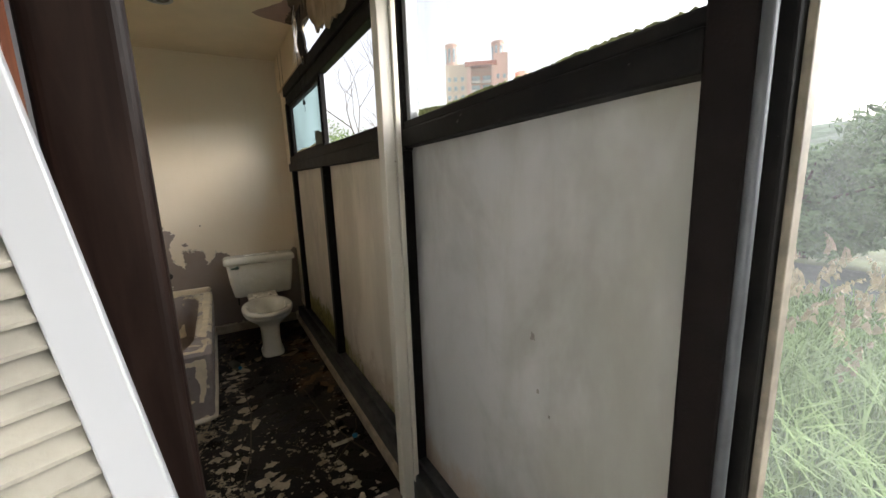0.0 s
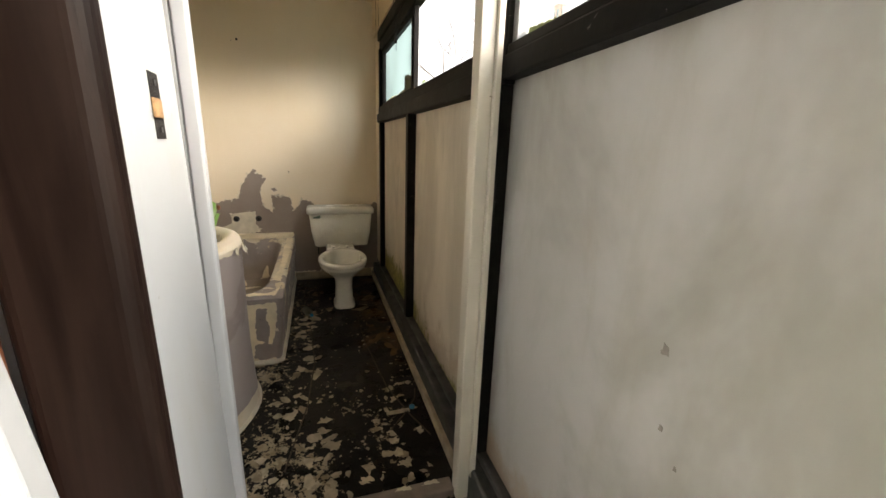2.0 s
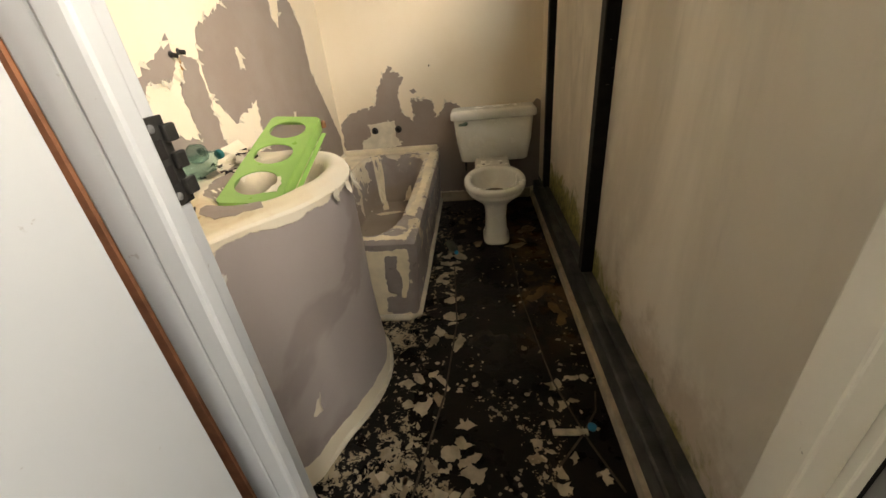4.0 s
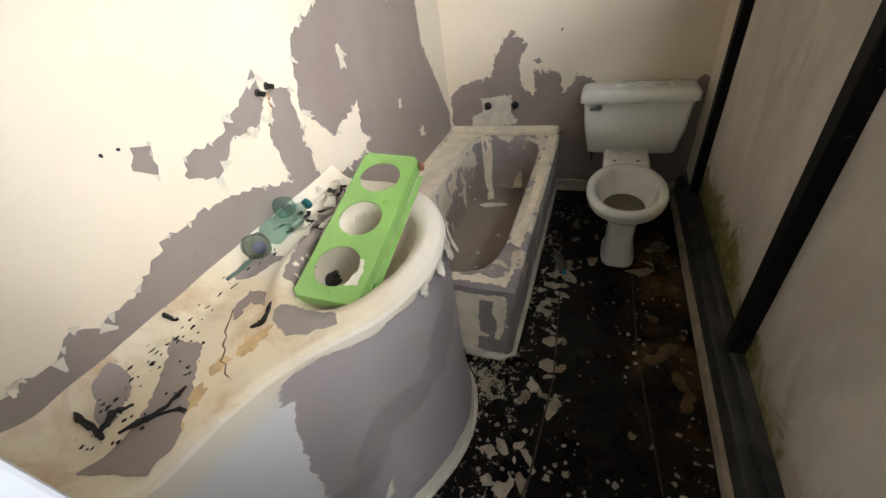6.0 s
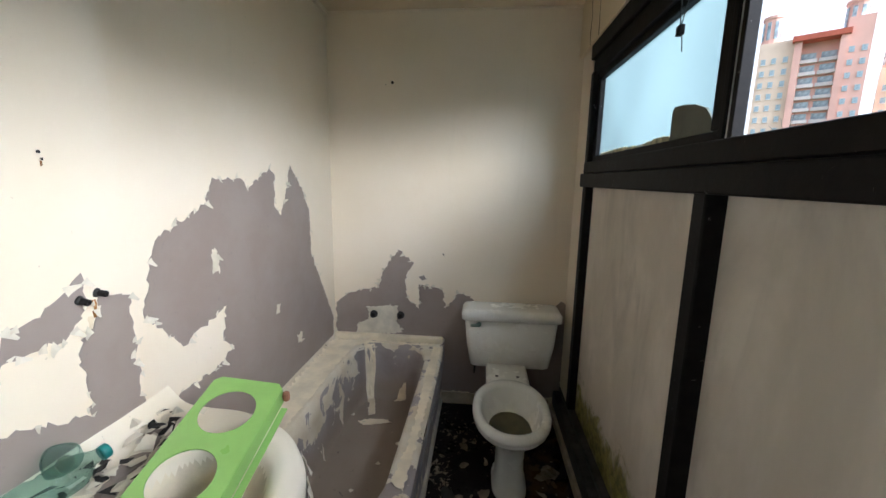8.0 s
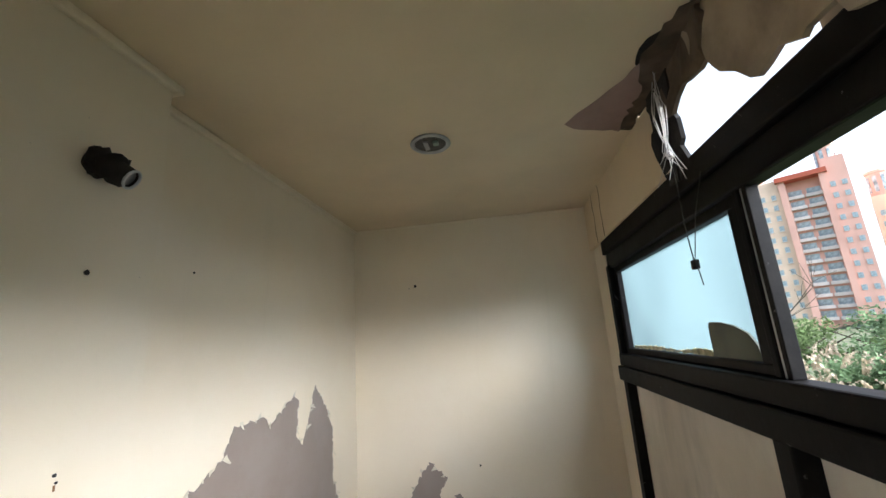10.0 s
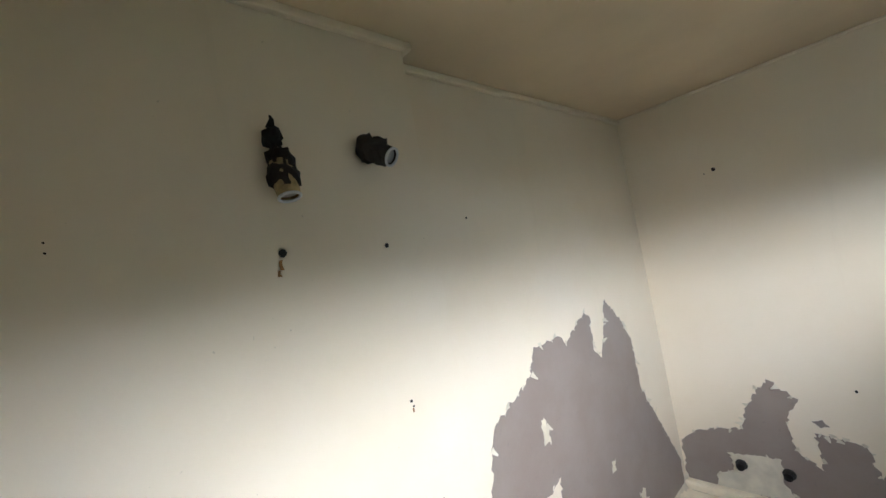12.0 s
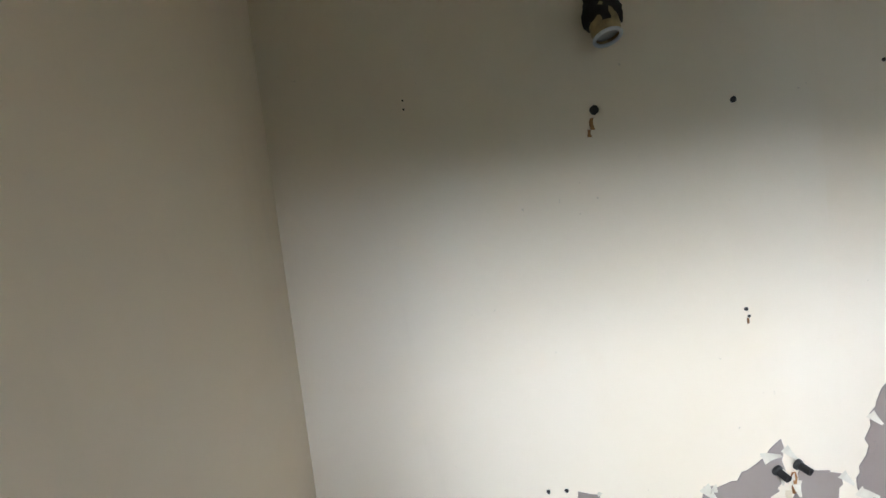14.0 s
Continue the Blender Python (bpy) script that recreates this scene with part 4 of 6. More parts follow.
def front_at(v):
    t = v * (len(FRONT) - 1)
    i = min(int(t), len(FRONT) - 2)
    k = t - i
    p = [FRONT[max(0, min(len(FRONT) - 1, j))] for j in (i - 1, i, i + 1, i + 2)]
    return [0.5 * (2 * p[1][c] + (p[2][c] - p[0][c]) * k + (2 * p[0][c] - 5 * p[1][c] + 4 * p[2][c] - p[3][c]) * k * k + (3 * p[1][c] - p[0][c] - 3 * p[2][c] + p[3][c]) * k ** 3) for c in (0, 1)]


def basin_d(x, y):
    return math.sqrt(((x - BASIN[0]) / BASIN[2]) ** 2 + ((y - BASIN[1]) / BASIN[3]) ** 2)


def counter():
    t = thing("vanity_counter", (0.0, 1.85, 0), "built-in curved vanity counter with peeling cream paint", "counter")

    def top(u, v):
        fx, fy = front_at(v)
        wx, wy = XL + 0.001, min(fy, 2.366)
        x, y = wx + (fx - wx) * u, wy + (fy - wy) * u
        e = math.hypot(fx - x, fy - y)
        z = ZT - 0.022 * (1 - math.sqrt(max(0.0, 1 - (1 - min(1, e / 0.022)) ** 2)))
        z += 0.055 * max(0.0, 1 - (x - XL) / 0.07) ** 2 + 0.05 * max(0.0, 1 - (y - YN) / 0.09) ** 2
        d = basin_d(x, y)
        z += 0.014 * math.exp(-((d - 1.14) / 0.14) ** 2)
        z += 0.004 * noise.noise((x * 12, y * 12, 2))
        z -= 0.15 * smooth01((1.02 - d) / 0.50)
        return (x, y, z)

    us, vs = [i / 64 for i in range(65)], [i / 150 for i in range(151)]
    bm = grid_surface(top, us, vs)
    inner = [f for f in bm.faces if basin_d(*f.calc_center_median()[:2]) < 0.93]
    other = bm.copy()
    bmesh.ops.delete(bm, geom=inner, context="FACES")
    part("counter_top", bm, M_COUNTER, t, "stained cream top with grey bare spots and dirt", True)
    bmesh.ops.delete(other, geom=[f for f in other.faces if basin_d(*f.calc_center_median()[:2]) >= 0.93], context="FACES")
    part("basin", other, plain("stained_basin_paint", (0.64, 0.555, 0.41), 0.45, 0, 0.2, 8), t, "cream oval basin, stained brown", True)
    part("drain", lathe([(0.0, 0.0), (0.026, 0.001), (0.030, 0.003), (0.022, 0.004)], pose(BASIN[0], BASIN[1], ZT - 0.152), 20), M_PLATE, t)

    def face(u, v):
        fx, fy = front_at(u)
        gx, gy = front_at(min(1, u + 0.01))
        hx, hy = front_at(max(0, u - 0.01))
        n = Vector((gy - hy, hx - gx)).normalized()
        z = (ZT - 0.0222) * v
        o = 0.06 * (1 - v) ** 1.5 * math.exp(-((fy - 1.62) / 0.11) ** 2) + 0.014 * (1 - v) ** 6 - 0.006 * math.sin(v * math.pi) + 0.003 * noise.noise((u * 12, v * 4, 6))
        k = smooth01((1 - v) * 12)
        rim = top(1.0, u)
        return (fx + n.x * o * k, fy + n.y * o * k, rim[2] * v)

    part("curved_front", grid_surface(face, vs, [i / 40 for i in range(41)]), M_COUNTER, t, "curved grey front with worn edges", True)
    def flap(u, z, w, h, curl):
        """A tongue of paint that has come loose and hangs off the front."""
        bm = bmesh.new()
        a, b = Vector((*front_at(u), 0)), Vector((*front_at(min(1, u + 0.01)), 0))
        along = (b - a).normalized()
        out = Vector((along.y, -along.x, 0))
        grid = []
        for i in range(7):
            k = i / 6
            row = []
            for j in range(4):
                q = (j / 3 - 0.5) * w * (1 - 0.45 * k) + 0.004 * math.sin(9 * k + j)
                p = a + along * q + out * (0.004 + curl * k * k + 0.003 * math.sin(5 * k + 2 * j))
                row.append(bm.verts.new((p.x, p.y, z - h * k + 0.006 * math.sin(3 * j + u * 40) * k)))
            grid.append(row)
        for r0, r1 in zip(grid, grid[1:]):
            for j in range(3):
                bm.faces.new((r0[j], r0[j + 1], r1[j + 1], r1[j]))
        ob = part("paint_flap", bm, M_CREAM, t, "loose tongue of cream paint", True)
        so = ob.modifiers.new("thick", "SOLIDIFY")
        so.thickness = 0.001

    for u, z, w, h, curl in ((0.46, 0.812, 0.035, 0.03, 0.010), (0.53, 0.810, 0.05, 0.035, 0.012), (0.60, 0.812, 0.06, 0.05, 0.016), (0.655, 0.81, 0.045, 0.085, 0.022), (0.72, 0.81, 0.05, 0.04, 0.014), (0.235, 0.30, 0.07, 0.11, 0.03), (0.28, 0.16, 0.04, 0.05, 0.01)):
        flap(u, z, w, h, curl)
    loop = [front_at(i / 60) for i in range(61)]
    part("foot_bead", tube([(x + 0.010 + 0.055 * math.exp(-((y - 1.62) / 0.11) ** 2), y, 0.004) for x, y in loop[2:-6]], 0.014, 8), M_CREAM, t, "cream mortar bead round the foot", True)
    M_TEA = plain("tea_stain", (0.56, 0.39, 0.18), 0.6, 0, 0.2, 30)

    def lay(x, y, d):
        b = basin_d(x, y)
        z = ZT + 0.055 * max(0.0, 1 - (x - XL) / 0.07) ** 2 + 0.05 * max(0.0, 1 - (y - YN) / 0.09) ** 2 + 0.014 * math.exp(-((b - 1.14) / 0.14) ** 2) - 0.15 * smooth01((1.02 - b) / 0.50)
        return (x, y, z + 0.004 * noise.noise((x * 12, y * 12, 2)) + 0.0012 + d)

    bare_spots = (
        [(-0.217, 1.631), (-0.139, 1.633), (-0.09, 1.57), (-0.043, 1.509), (-0.012, 1.465), (-0.005, 1.40), (-0.113, 1.366), (-0.111, 1.433), (-0.118, 1.471), (-0.149, 1.534), (-0.194, 1.595)],
        [(-0.245, 1.49), (-0.25, 1.528), (-0.225, 1.532), (-0.191, 1.504), (-0.163, 1.448), (-0.192, 1.44), (-0.23, 1.472)],
        [(-0.147, 1.733), (-0.156, 1.80), (-0.105, 1.801), (-0.072, 1.758), (-0.125, 1.766), (-0.115, 1.707)],
        [(-0.031, 1.747), (-0.014, 1.771), (0.12, 1.766), (0.132, 1.746), (0.082, 1.707), (0.035, 1.695), (-0.011, 1.72)],
        [(-0.225, 1.828), (-0.23, 1.878), (-0.215, 1.94), (-0.149, 1.926), (-0.185, 1.844), (-0.215, 1.82)],
        [(-0.215, 2.256), (-0.19, 2.30), (-0.135, 2.143), (-0.056, 1.843), (-0.09, 1.851), (-0.137, 1.987)])
    for k, o in enumerate(bare_spots):
        scrap("bare_spot", o, lay, 0.0008, M_GREY, t, 300 + k, 0.008, 0.010, 0.0010, "bare grey spot where the paint is gone", 0.02)
    crack = [(-0.009, 1.582), (-0.03, 1.588), (-0.045, 1.607), (-0.061, 1.609), (-0.075, 1.635), (-0.092, 1.645), (-0.101, 1.666), (-0.115, 1.675), (-0.13, 1.705), (-0.147, 1.733), (-0.143, 1.765), (-0.154, 1.80)]
    part("paint_crack", tube([lay(x, y, 0.0005) for x, y in crack], [0.0006, 0.0016, 0.0009, 0.0018, 0.0012, 0.002, 0.0009, 0.0016, 0.001, 0.0014, 0.0008, 0.0006], 6), plain("crack_brown", (0.16, 0.10, 0.05), 0.8), t, "brown crack in the paint")
    for k, (x, y, r) in enumerate(((-0.03, 1.66, 0.022), (-0.06, 1.60, 0.016), (-0.05, 1.53, 0.02), (-0.02, 1.69, 0.014), (-0.035, 1.47, 0.016))):
        scrap("rust_spot", [(x + r * math.cos(q), y + r * 1.5 * math.sin(q)) for q in (0, 0.9, 1.8, 2.7, 3.6, 4.5, 5.4)], lay, 0.0004, M_TEA, t, 320 + k, 0.014, 0.006, 0.0004, "brown rust stain")
    rnd = random.Random(80)
    bm = bmesh.new()
    for k in range(40):
        y = rnd.uniform(1.45, 1.95)
        x, s = -0.207 + rnd.gauss(0, 0.009), rnd.uniform(0.002, 0.007)
        q0 = lay(x, y, 0.003)
        bm.faces.new([bm.verts.new((q0[0] + s * math.cos(q) * rnd.uniform(0.3, 0.8), q0[1] + s * math.sin(q) * rnd.uniform(0.6, 1.8), q0[2] + rnd.uniform(0, 0.004))) for q in (0, 1.3, 2.5, 3.8, 5)])
    tagged(part("dirt_line", bm, M_BLACK, t), kind="stuff")
    part("basin_dirt", burnt_lump((-0.06, 1.965, 0.735), 0.024, 8, (1.2, 1.1, 0.7)), M_BLACK, t, "black dirt in the basin", True)
    bm = bmesh.new()
    for k in range(60):
        x, y = rnd.uniform(-0.24, -0.09), 1.36 + 0.3 * rnd.random() ** 1.6
        s = rnd.uniform(0.0012, 0.0045)
        z = ZT + 0.004
        vs2 = [bm.verts.new((x + s * math.cos(q) * rnd.uniform(0.5, 1.6), y + s * math.sin(q) * rnd.uniform(0.5, 1.6), z + rnd.uniform(0, 0.003))) for q in (0, 1.3, 2.5, 3.8, 5)]
        bm.faces.new(vs2)
    tagged(part("grit", bm, M_BLACK, t), kind="stuff")
    for line in ([(-0.228, 1.435), (-0.19, 1.43), (-0.143, 1.42)], [(-0.162, 1.43), (-0.178, 1.462), (-0.151, 1.487)], [(-0.127, 1.44), (-0.085, 1.489), (-0.078, 1.544)], [(-0.115, 1.46), (-0.094, 1.478), (-0.039, 1.506)], [(-0.055, 1.696), (-0.039, 1.713), (-0.059, 1.768)], [(-0.248, 1.655), (-0.236, 1.657), (-0.222, 1.660)]):
        pts, r = [], []
        for i in range(11):
            q = i / 5
            j = min(int(q), 1)
            u, v = line[j], line[j + 1]
            pts.append((u[0] + (v[0] - u[0]) * (q - j) + rnd.uniform(-0.003, 0.003), u[1] + (v[1] - u[1]) * (q - j) + rnd.uniform(-0.003, 0.003), lay(u[0], u[1], 0.004 + 0.003 * rnd.random())[2]))
            r.append(rnd.uniform(0.003, 0.0085) * (1 - 0.4 * abs(q - 1)))
        g = thing("soot_clump", pts[0], "black crumbly strip of soot on the counter", "debris", "soot on the counter")
        part("clump", tube(pts, r, 7), M_BLACK, g)


counter()


# ---- toilet ----
def toilet():
    t = thing("toilet", (0.757, 3.4, 0), "white ceramic close-coupled toilet without a seat lid", "toilet")
    cx = 0.757
    def rr(z, w0, w1, d0, d1, r):
        out, n = [], 6
        for sx, sy, a0 in ((1, 1, 0), (-1, 1, 90), (-1, -1, 180), (1, -1, 270)):
            for k in range(n + 1):
                a = radians(a0 + 90 * k / n)
                ax = (w1 if sx > 0 else w0) - sx * r
                ay = (d1 if sy > 0 else d0) - sy * r
                out.append((ax + r * math.cos(a), ay + r * math.sin(a), z))
        return out
    body = [rr(0.352, 0.560, 1.000, 3.665, 3.815, 0.03), rr(0.362, 0.545, 1.012, 3.650, 3.82, 0.035), rr(0.50, 0.520, 1.036, 3.642, 3.822, 0.035), rr(0.655, 0.507, 1.048, 3.640, 3.822, 0.03)]
    ct = part("cistern", rings(body), M_CERAMIC, t, "", True)
    lid = [rr(0.650, 0.496, 1.060, 3.628, 3.825, 0.03), rr(0.655, 0.488, 1.068, 3.620, 3.827, 0.035), rr(0.690, 0.488, 1.068, 3.620, 3.827, 0.035), rr(0.706, 0.500, 1.056, 3.632, 3.825, 0.035), rr(0.711, 0.53, 1.03, 3.66, 3.80, 0.03)]
    part("cistern_lid", rings(lid), M_CERAMIC, ct, "white lid with yellowed edges", True)
    lv = part("flush_lever", tube([(0.592, 3.637, 0.628), (0.592, 3.622, 0.628), (0.570, 3.615, 0.627), (0.543, 3.617, 0.624)], [0.014, 0.013, 0.010, 0.007], 12), M_CHROME, ct, "tarnished green chrome lever", True)
    # bowl: outside, rim and inside in one skin
    by, k = 3.205, 1.0
    L = []
    for z, rx, ry, cy in ((0.002, 0.083, 0.13, 3.17), (0.018, 0.082, 0.128, 3.17), (0.036, 0.069, 0.116, 3.172), (0.16, 0.064, 0.110, 3.180), (0.225, 0.069, 0.115, 3.185), (0.25, 0.086, 0.135, 3.19), (0.275, 0.125, 0.17, 3.20), (0.315, 0.168, 0.225, 3.20), (0.335, 0.180, 0.25, 3.205), (0.342, 0.176, 0.245, 3.205), (0.350, 0.180, 0.253, 3.205), (0.356, 0.186, 0.265, 3.205), (0.374, 0.186, 0.265, 3.205), (0.384, 0.176, 0.255, 3.205), (0.386, 0.163, 0.236, 3.203), (0.383, 0.149, 0.213, 3.20), (0.368, 0.142, 0.203, 3.20), (0.32, 0.134, 0.192, 3.20), (0.27, 0.112, 0.155, 3.205), (0.21, 0.07, 0.09, 3.22)):
        L.append(oval(cx, cy, z, rx, ry, 3.2 if z < 0.23 and len(L) < 8 else 2.15, 44))
    part("bowl", rings(L, True, True, True), M_CERAMIC, t, "", True)
    part("water", rings([oval(cx, 3.207, 0.262, 0.106, 0.146, 2.1, 30)], True, False, True), plain("murky_water", (0.11, 0.095, 0.045), 0.06, 0, 0.3, 10, 0.02), t, "murky standing water")
    # shelf that joins bowl and cistern, with its two bolts
    sh = [rr(0.330, 0.665, 0.849, 3.425, 3.80, 0.03), rr(0.345, 0.640, 0.874, 3.42, 3.80, 0.03), rr(0.372, 0.640, 0.874, 3.42, 3.80, 0.03), rr(0.380, 0.655, 0.859, 3.43, 3.79, 0.03)]
    part("shelf", rings(sh), M_CERAMIC, t, "", True)
    part("trap", rings([rr(0.0, 0.706, 0.808, 3.27, 3.56, 0.05), rr(0.14, 0.705, 0.809, 3.29, 3.62, 0.05), rr(0.22, 0.70, 0.814, 3.36, 3.70, 0.05), rr(0.335, 0.68, 0.834, 3.44, 3.76, 0.05)]), M_CERAMIC, t, "", True)
    for dx in (-0.058, 0.058):
        part("hinge_hole", lathe([(0.0095, 0), (0.0095, 0.002), (0.002, 0.0025)], pose(cx + dx, 3.50, 0.3795), 12), M_PLATE, t)
    part("supply_hose", tube([(0.575, 3.80, 0.30), (0.572, 3.74, 0.27), (0.573, 3.72, 0.32), (0.575, 3.72, 0.37)], 0.006, 8), M_PLATE, t)


toilet()


# ---- green holder on the basin ----
def green_rack():
    tl, tr, bl = Vector((-0.053, 2.286, 0.972)), Vector((0.112, 2.303, 0.957)), Vector((-0.034, 1.806, 0.838))
    up, ac = (tl - bl), (tr - tl)
    Lh, W = up.length, 0.168
    up.normalize()
    ac = (ac - up * ac.dot(up)).normalized()
    nn = ac.cross(up).normalized()
    if nn.z < 0:
        nn = -nn
    m = Matrix((ac, up, nn)).transposed().to_4x4()
    m.translation = bl
    t = thing("bottle_rack", bl, "light green plastic holder with three round holes", "rack")
    bm = bmesh.new()
    edges = []

    def loop(pts):
        v = [bm.verts.new((x, y, 0)) for x, y in pts]
        edges.extend(bm.edges.new((v[i], v[(i + 1) % len(v)])) for i in range(len(v)))

    c = 0.014
    loop([(c, 0), (W - c, 0), (W, c), (W, Lh - c), (W - c, Lh), (c, Lh), (0, Lh - c), (0, c)])
    for k in range(3):
        cy = Lh * (0.19 + 0.31 * k)
        loop([(W * 0.47 + 0.058 * math.cos(a * 6.28318 / 40), cy + 0.058 * math.sin(a * 6.28318 / 40)) for a in range(40)])
    bmesh.ops.triangle_fill(bm, use_beauty=True, edges=edges)
    r = bmesh.ops.extrude_face_region(bm, geom=bm.faces[:])
    bmesh.ops.translate(bm, vec=(0, 0, -0.004), verts=[g for g in r["geom"] if isinstance(g, bmesh.types.BMVert)])
    bmesh.ops.transform(bm, matrix=m, verts=bm.verts)
    part("plate", bm, M_GREEN, t, "", False, 0.0012)
    for nm, b in (("side_flange", box(W - 0.0045, W + 0.0005, 0.012, Lh - 0.012, -0.046, -0.0042)), ("step_flange", box(W + 0.001, W + 0.017, 0.012, Lh - 0.03, -0.050, -0.046)), ("side_flange", box(-0.0005, 0.0045, 0.012, Lh - 0.012, -0.030, -0.0042)), ("end_flange", box(0.012, W - 0.012, -0.0005, 0.0045, -0.035, -0.0042)), ("end_flange", box(0.012, W - 0.012, Lh - 0.0045, Lh + 0.0005, -0.03, -0.0042))):
        bmesh.ops.transform(b, matrix=m, verts=b.verts)
        part(nm, b, M_GREEN, t, "", False, 0.002)
    b = lathe([(0.008, -0.03), (0.009, -0.02), (0.008, -0.010), (0.004, -0.006)], m @ Matrix.Translation((W + 0.01, Lh - 0.018, 0)), 10)
    part("rust_knob", b, M_RAW, t, "rusty corner fixing")
    scrap("paint_flake", [(0.118, 0.045), (0.150, 0.05), (0.152, 0.09), (0.138, 0.125), (0.128, 0.12), (0.136, 0.085)], lambda u, v, d: m @ Vector((u, v, d)), 0.0008, M_CREAM, t, 88, 0.006, 0.01)


green_rack()


# ---- bottles on the counter and the floor ----
def bottle(name, at, yaw, tilt, s, mat, cap, label, dent=1.0):
    t = thing(name, at, label, "bottle", "empty bottles")
    m = pose(*at, tilt, 0, yaw) @ Matrix.Scale(s, 4)
    body = lathe([(0.002, 0.004), (0.026, 0.0), (0.032, 0.006), (0.033, 0.04 * dent), (0.030, 0.055 * dent), (0.033, 0.07 * dent), (0.033, 0.12 * dent), (0.028, 0.145 * dent), (0.014, 0.172 * dent), (0.0125, 0.19 * dent)], m, 20)
    for v in body.verts:
        v.co += noise.noise_vector(v.co * 38) * 0.0075 * s
    part("body", body, mat, t, "", True)
    part("cap", lathe([(0.0145, 0.186 * dent), (0.0155, 0.189 * dent), (0.0155, 0.203 * dent), (0.013, 0.206 * dent)], m, 18), cap, t, "", True)


M_TEAL = plain("teal_plastic", (0.012, 0.16, 0.15), 0.3, 0, 0.1, 20)
M_NAVY = plain("dark_blue_cap", (0.03, 0.035, 0.06), 0.4, 0, 0.1, 20)
bottle("plastic_bottle", (-0.222, 1.915, ZT + 0.040), 62, 68, 1.05, M_PET, M_NAVY, "crushed clear plastic bottle with dark cap", 0.34)
bottle("plastic_bottle", (-0.205, 1.955, ZT + 0.045), -14, -82, 1.0, M_BOTTLE, M_TEAL, "green tinted plastic bottle lying on the counter", 0.75)
bottle("plastic_bottle", (-0.225, 2.055, ZT + 0.075), 62, 75, 0.9, M_BOTTLE, M_PET, "small clear bottle lying behind another", 0.3)
bottle("plastic_bottle", (0.46, 3.05, 0.026), 20, 88, 0.8, M_PET, M_BLUE, "flattened clear bottle with blue cap on the floor", 0.9)
g = thing("green_cord", (-0.2, 1.75, ZT), "grey-green cord along the back of the counter", "cord")
part("cord", tube([(-0.205, 1.89, ZT + 0.03), (-0.212, 1.85, ZT + 0.022), (-0.214, 1.825, ZT + 0.024), (-0.216, 1.80, ZT + 0.026)], 0.005, 8), plain("cord_green", (0.10, 0.16, 0.13), 0.7), g, "", True)
g = thing("debris_heap", (-0.2, 2.20, ZT), "cream flakes and soot on the counter corner", "debris", "", "stuff")
rnd = random.Random(5)
bm, bk = bmesh.new(), bmesh.new()
for k in range(70):
    tb = bm if k % 3 else bk
    x, y, s = rnd.uniform(-0.25, -0.10), rnd.uniform(2.02, 2.30), rnd.uniform(0.01, 0.035)
    a, z = rnd.uniform(0, 6.28), ZT + rnd.uniform(0.004, 0.03)
    tb.faces.new([tb.verts.new((x + s * math.cos(a + q) * rnd.uniform(0.5, 1), y + s * math.sin(a + q) * rnd.uniform(0.5, 1), z + rnd.uniform(-0.3, 0.5) * s)) for q in (0, 1.3, 2.6, 4.4)])
part("flakes", bm, M_CREAM, g)
part("soot", bk, M_BLACK, g)


# ---- burnt wall lamps ----
def wall_lamp(y, z, d, label, tail=False):
    t = thing("wall_lamp", (XL, y, z), label, "wall lamp", "burnt wall lamps")
    d = Vector(d).normalized()
    base = Vector((XL + 0.02, y, z))
    part("melted_base", burnt_lump(base, 0.026, y * 9, (0.9, 1.0, 1.25)), M_BLACK, t, "melted black base", True)
    end = base + d * 0.075
    part("socket", tube([base, base + d * 0.03, base + d * 0.06, end], [0.022, 0.025, 0.023, 0.021], 20, None, False), M_BURNT if tail else M_BLACK, t, "scorched yellow socket" if tail else "charred black socket", True)
    part("soot_crust", burnt_lump(base + d * (0.032 if tail else 0.036), 0.029, y * 5 + 1, (1.0, 1.0, 1.1)), M_BLACK, t, "", True)
    u = d.orthogonal().normalized()
    w = d.cross(u)
    ring = [end + (u * math.cos(k * 0.2618) + w * math.sin(k * 0.2618)) * 0.0205 for k in range(25)]
    part("white_ring", tube(ring, 0.003, 8, None, False), M_WHITE, t, "", True)
    part("contact", lathe([(0.0, -0.012), (0.019, -0.012), (0.019, -0.008), (0.004, -0.006)], Matrix.Translation(end) @ d.to_track_quat("Z", "Y").to_matrix().to_4x4(), 18), M_ALU, t)
    if tail:
        part("charred_holder", burnt_lump((XL + 0.022, y - 0.008, z + 0.048), 0.020, 4, (0.9, 0.95, 1.1)), M_BLACK, t, "", True)
        part("charred_tip", tube([(XL + 0.02, y - 0.008, z + 0.07), (XL + 0.024, y - 0.004, z + 0.086), (XL + 0.022, y - 0.006, z + 0.095)], [0.01, 0.005, 0.002], 6), M_BLACK, t)


wall_lamp(1.912, 2.050, (0.22, 0.03, -0.97), "burnt out wall lamp socket hanging down", True)
wall_lamp(2.118, 2.095, (0.72, 0.30, -0.50), "burnt out wall lamp socket pointing outwards")

# thin drip stains on the paint under the lamps and holes
M_DRIP = plain("tea_brown_drip", (0.72, 0.60, 0.42), 0.6, 0, 0.12, 20)
for k, (u, v, w, h) in enumerate(((2.185, 1.10, 0.006, 0.05),)):
    scrap("drip_stain", [(u - w * 0.4, v - h), (u + w * 0.4, v - h), (u + w, v + h * 0.3), (u + w * 0.8, v + h), (u - w * 0.8, v + h), (u - w, v + h * 0.2)], LEFT, 0.0004, M_DRIP, wall_left, 700 + k, 0.003, 0.008, 0.0004)

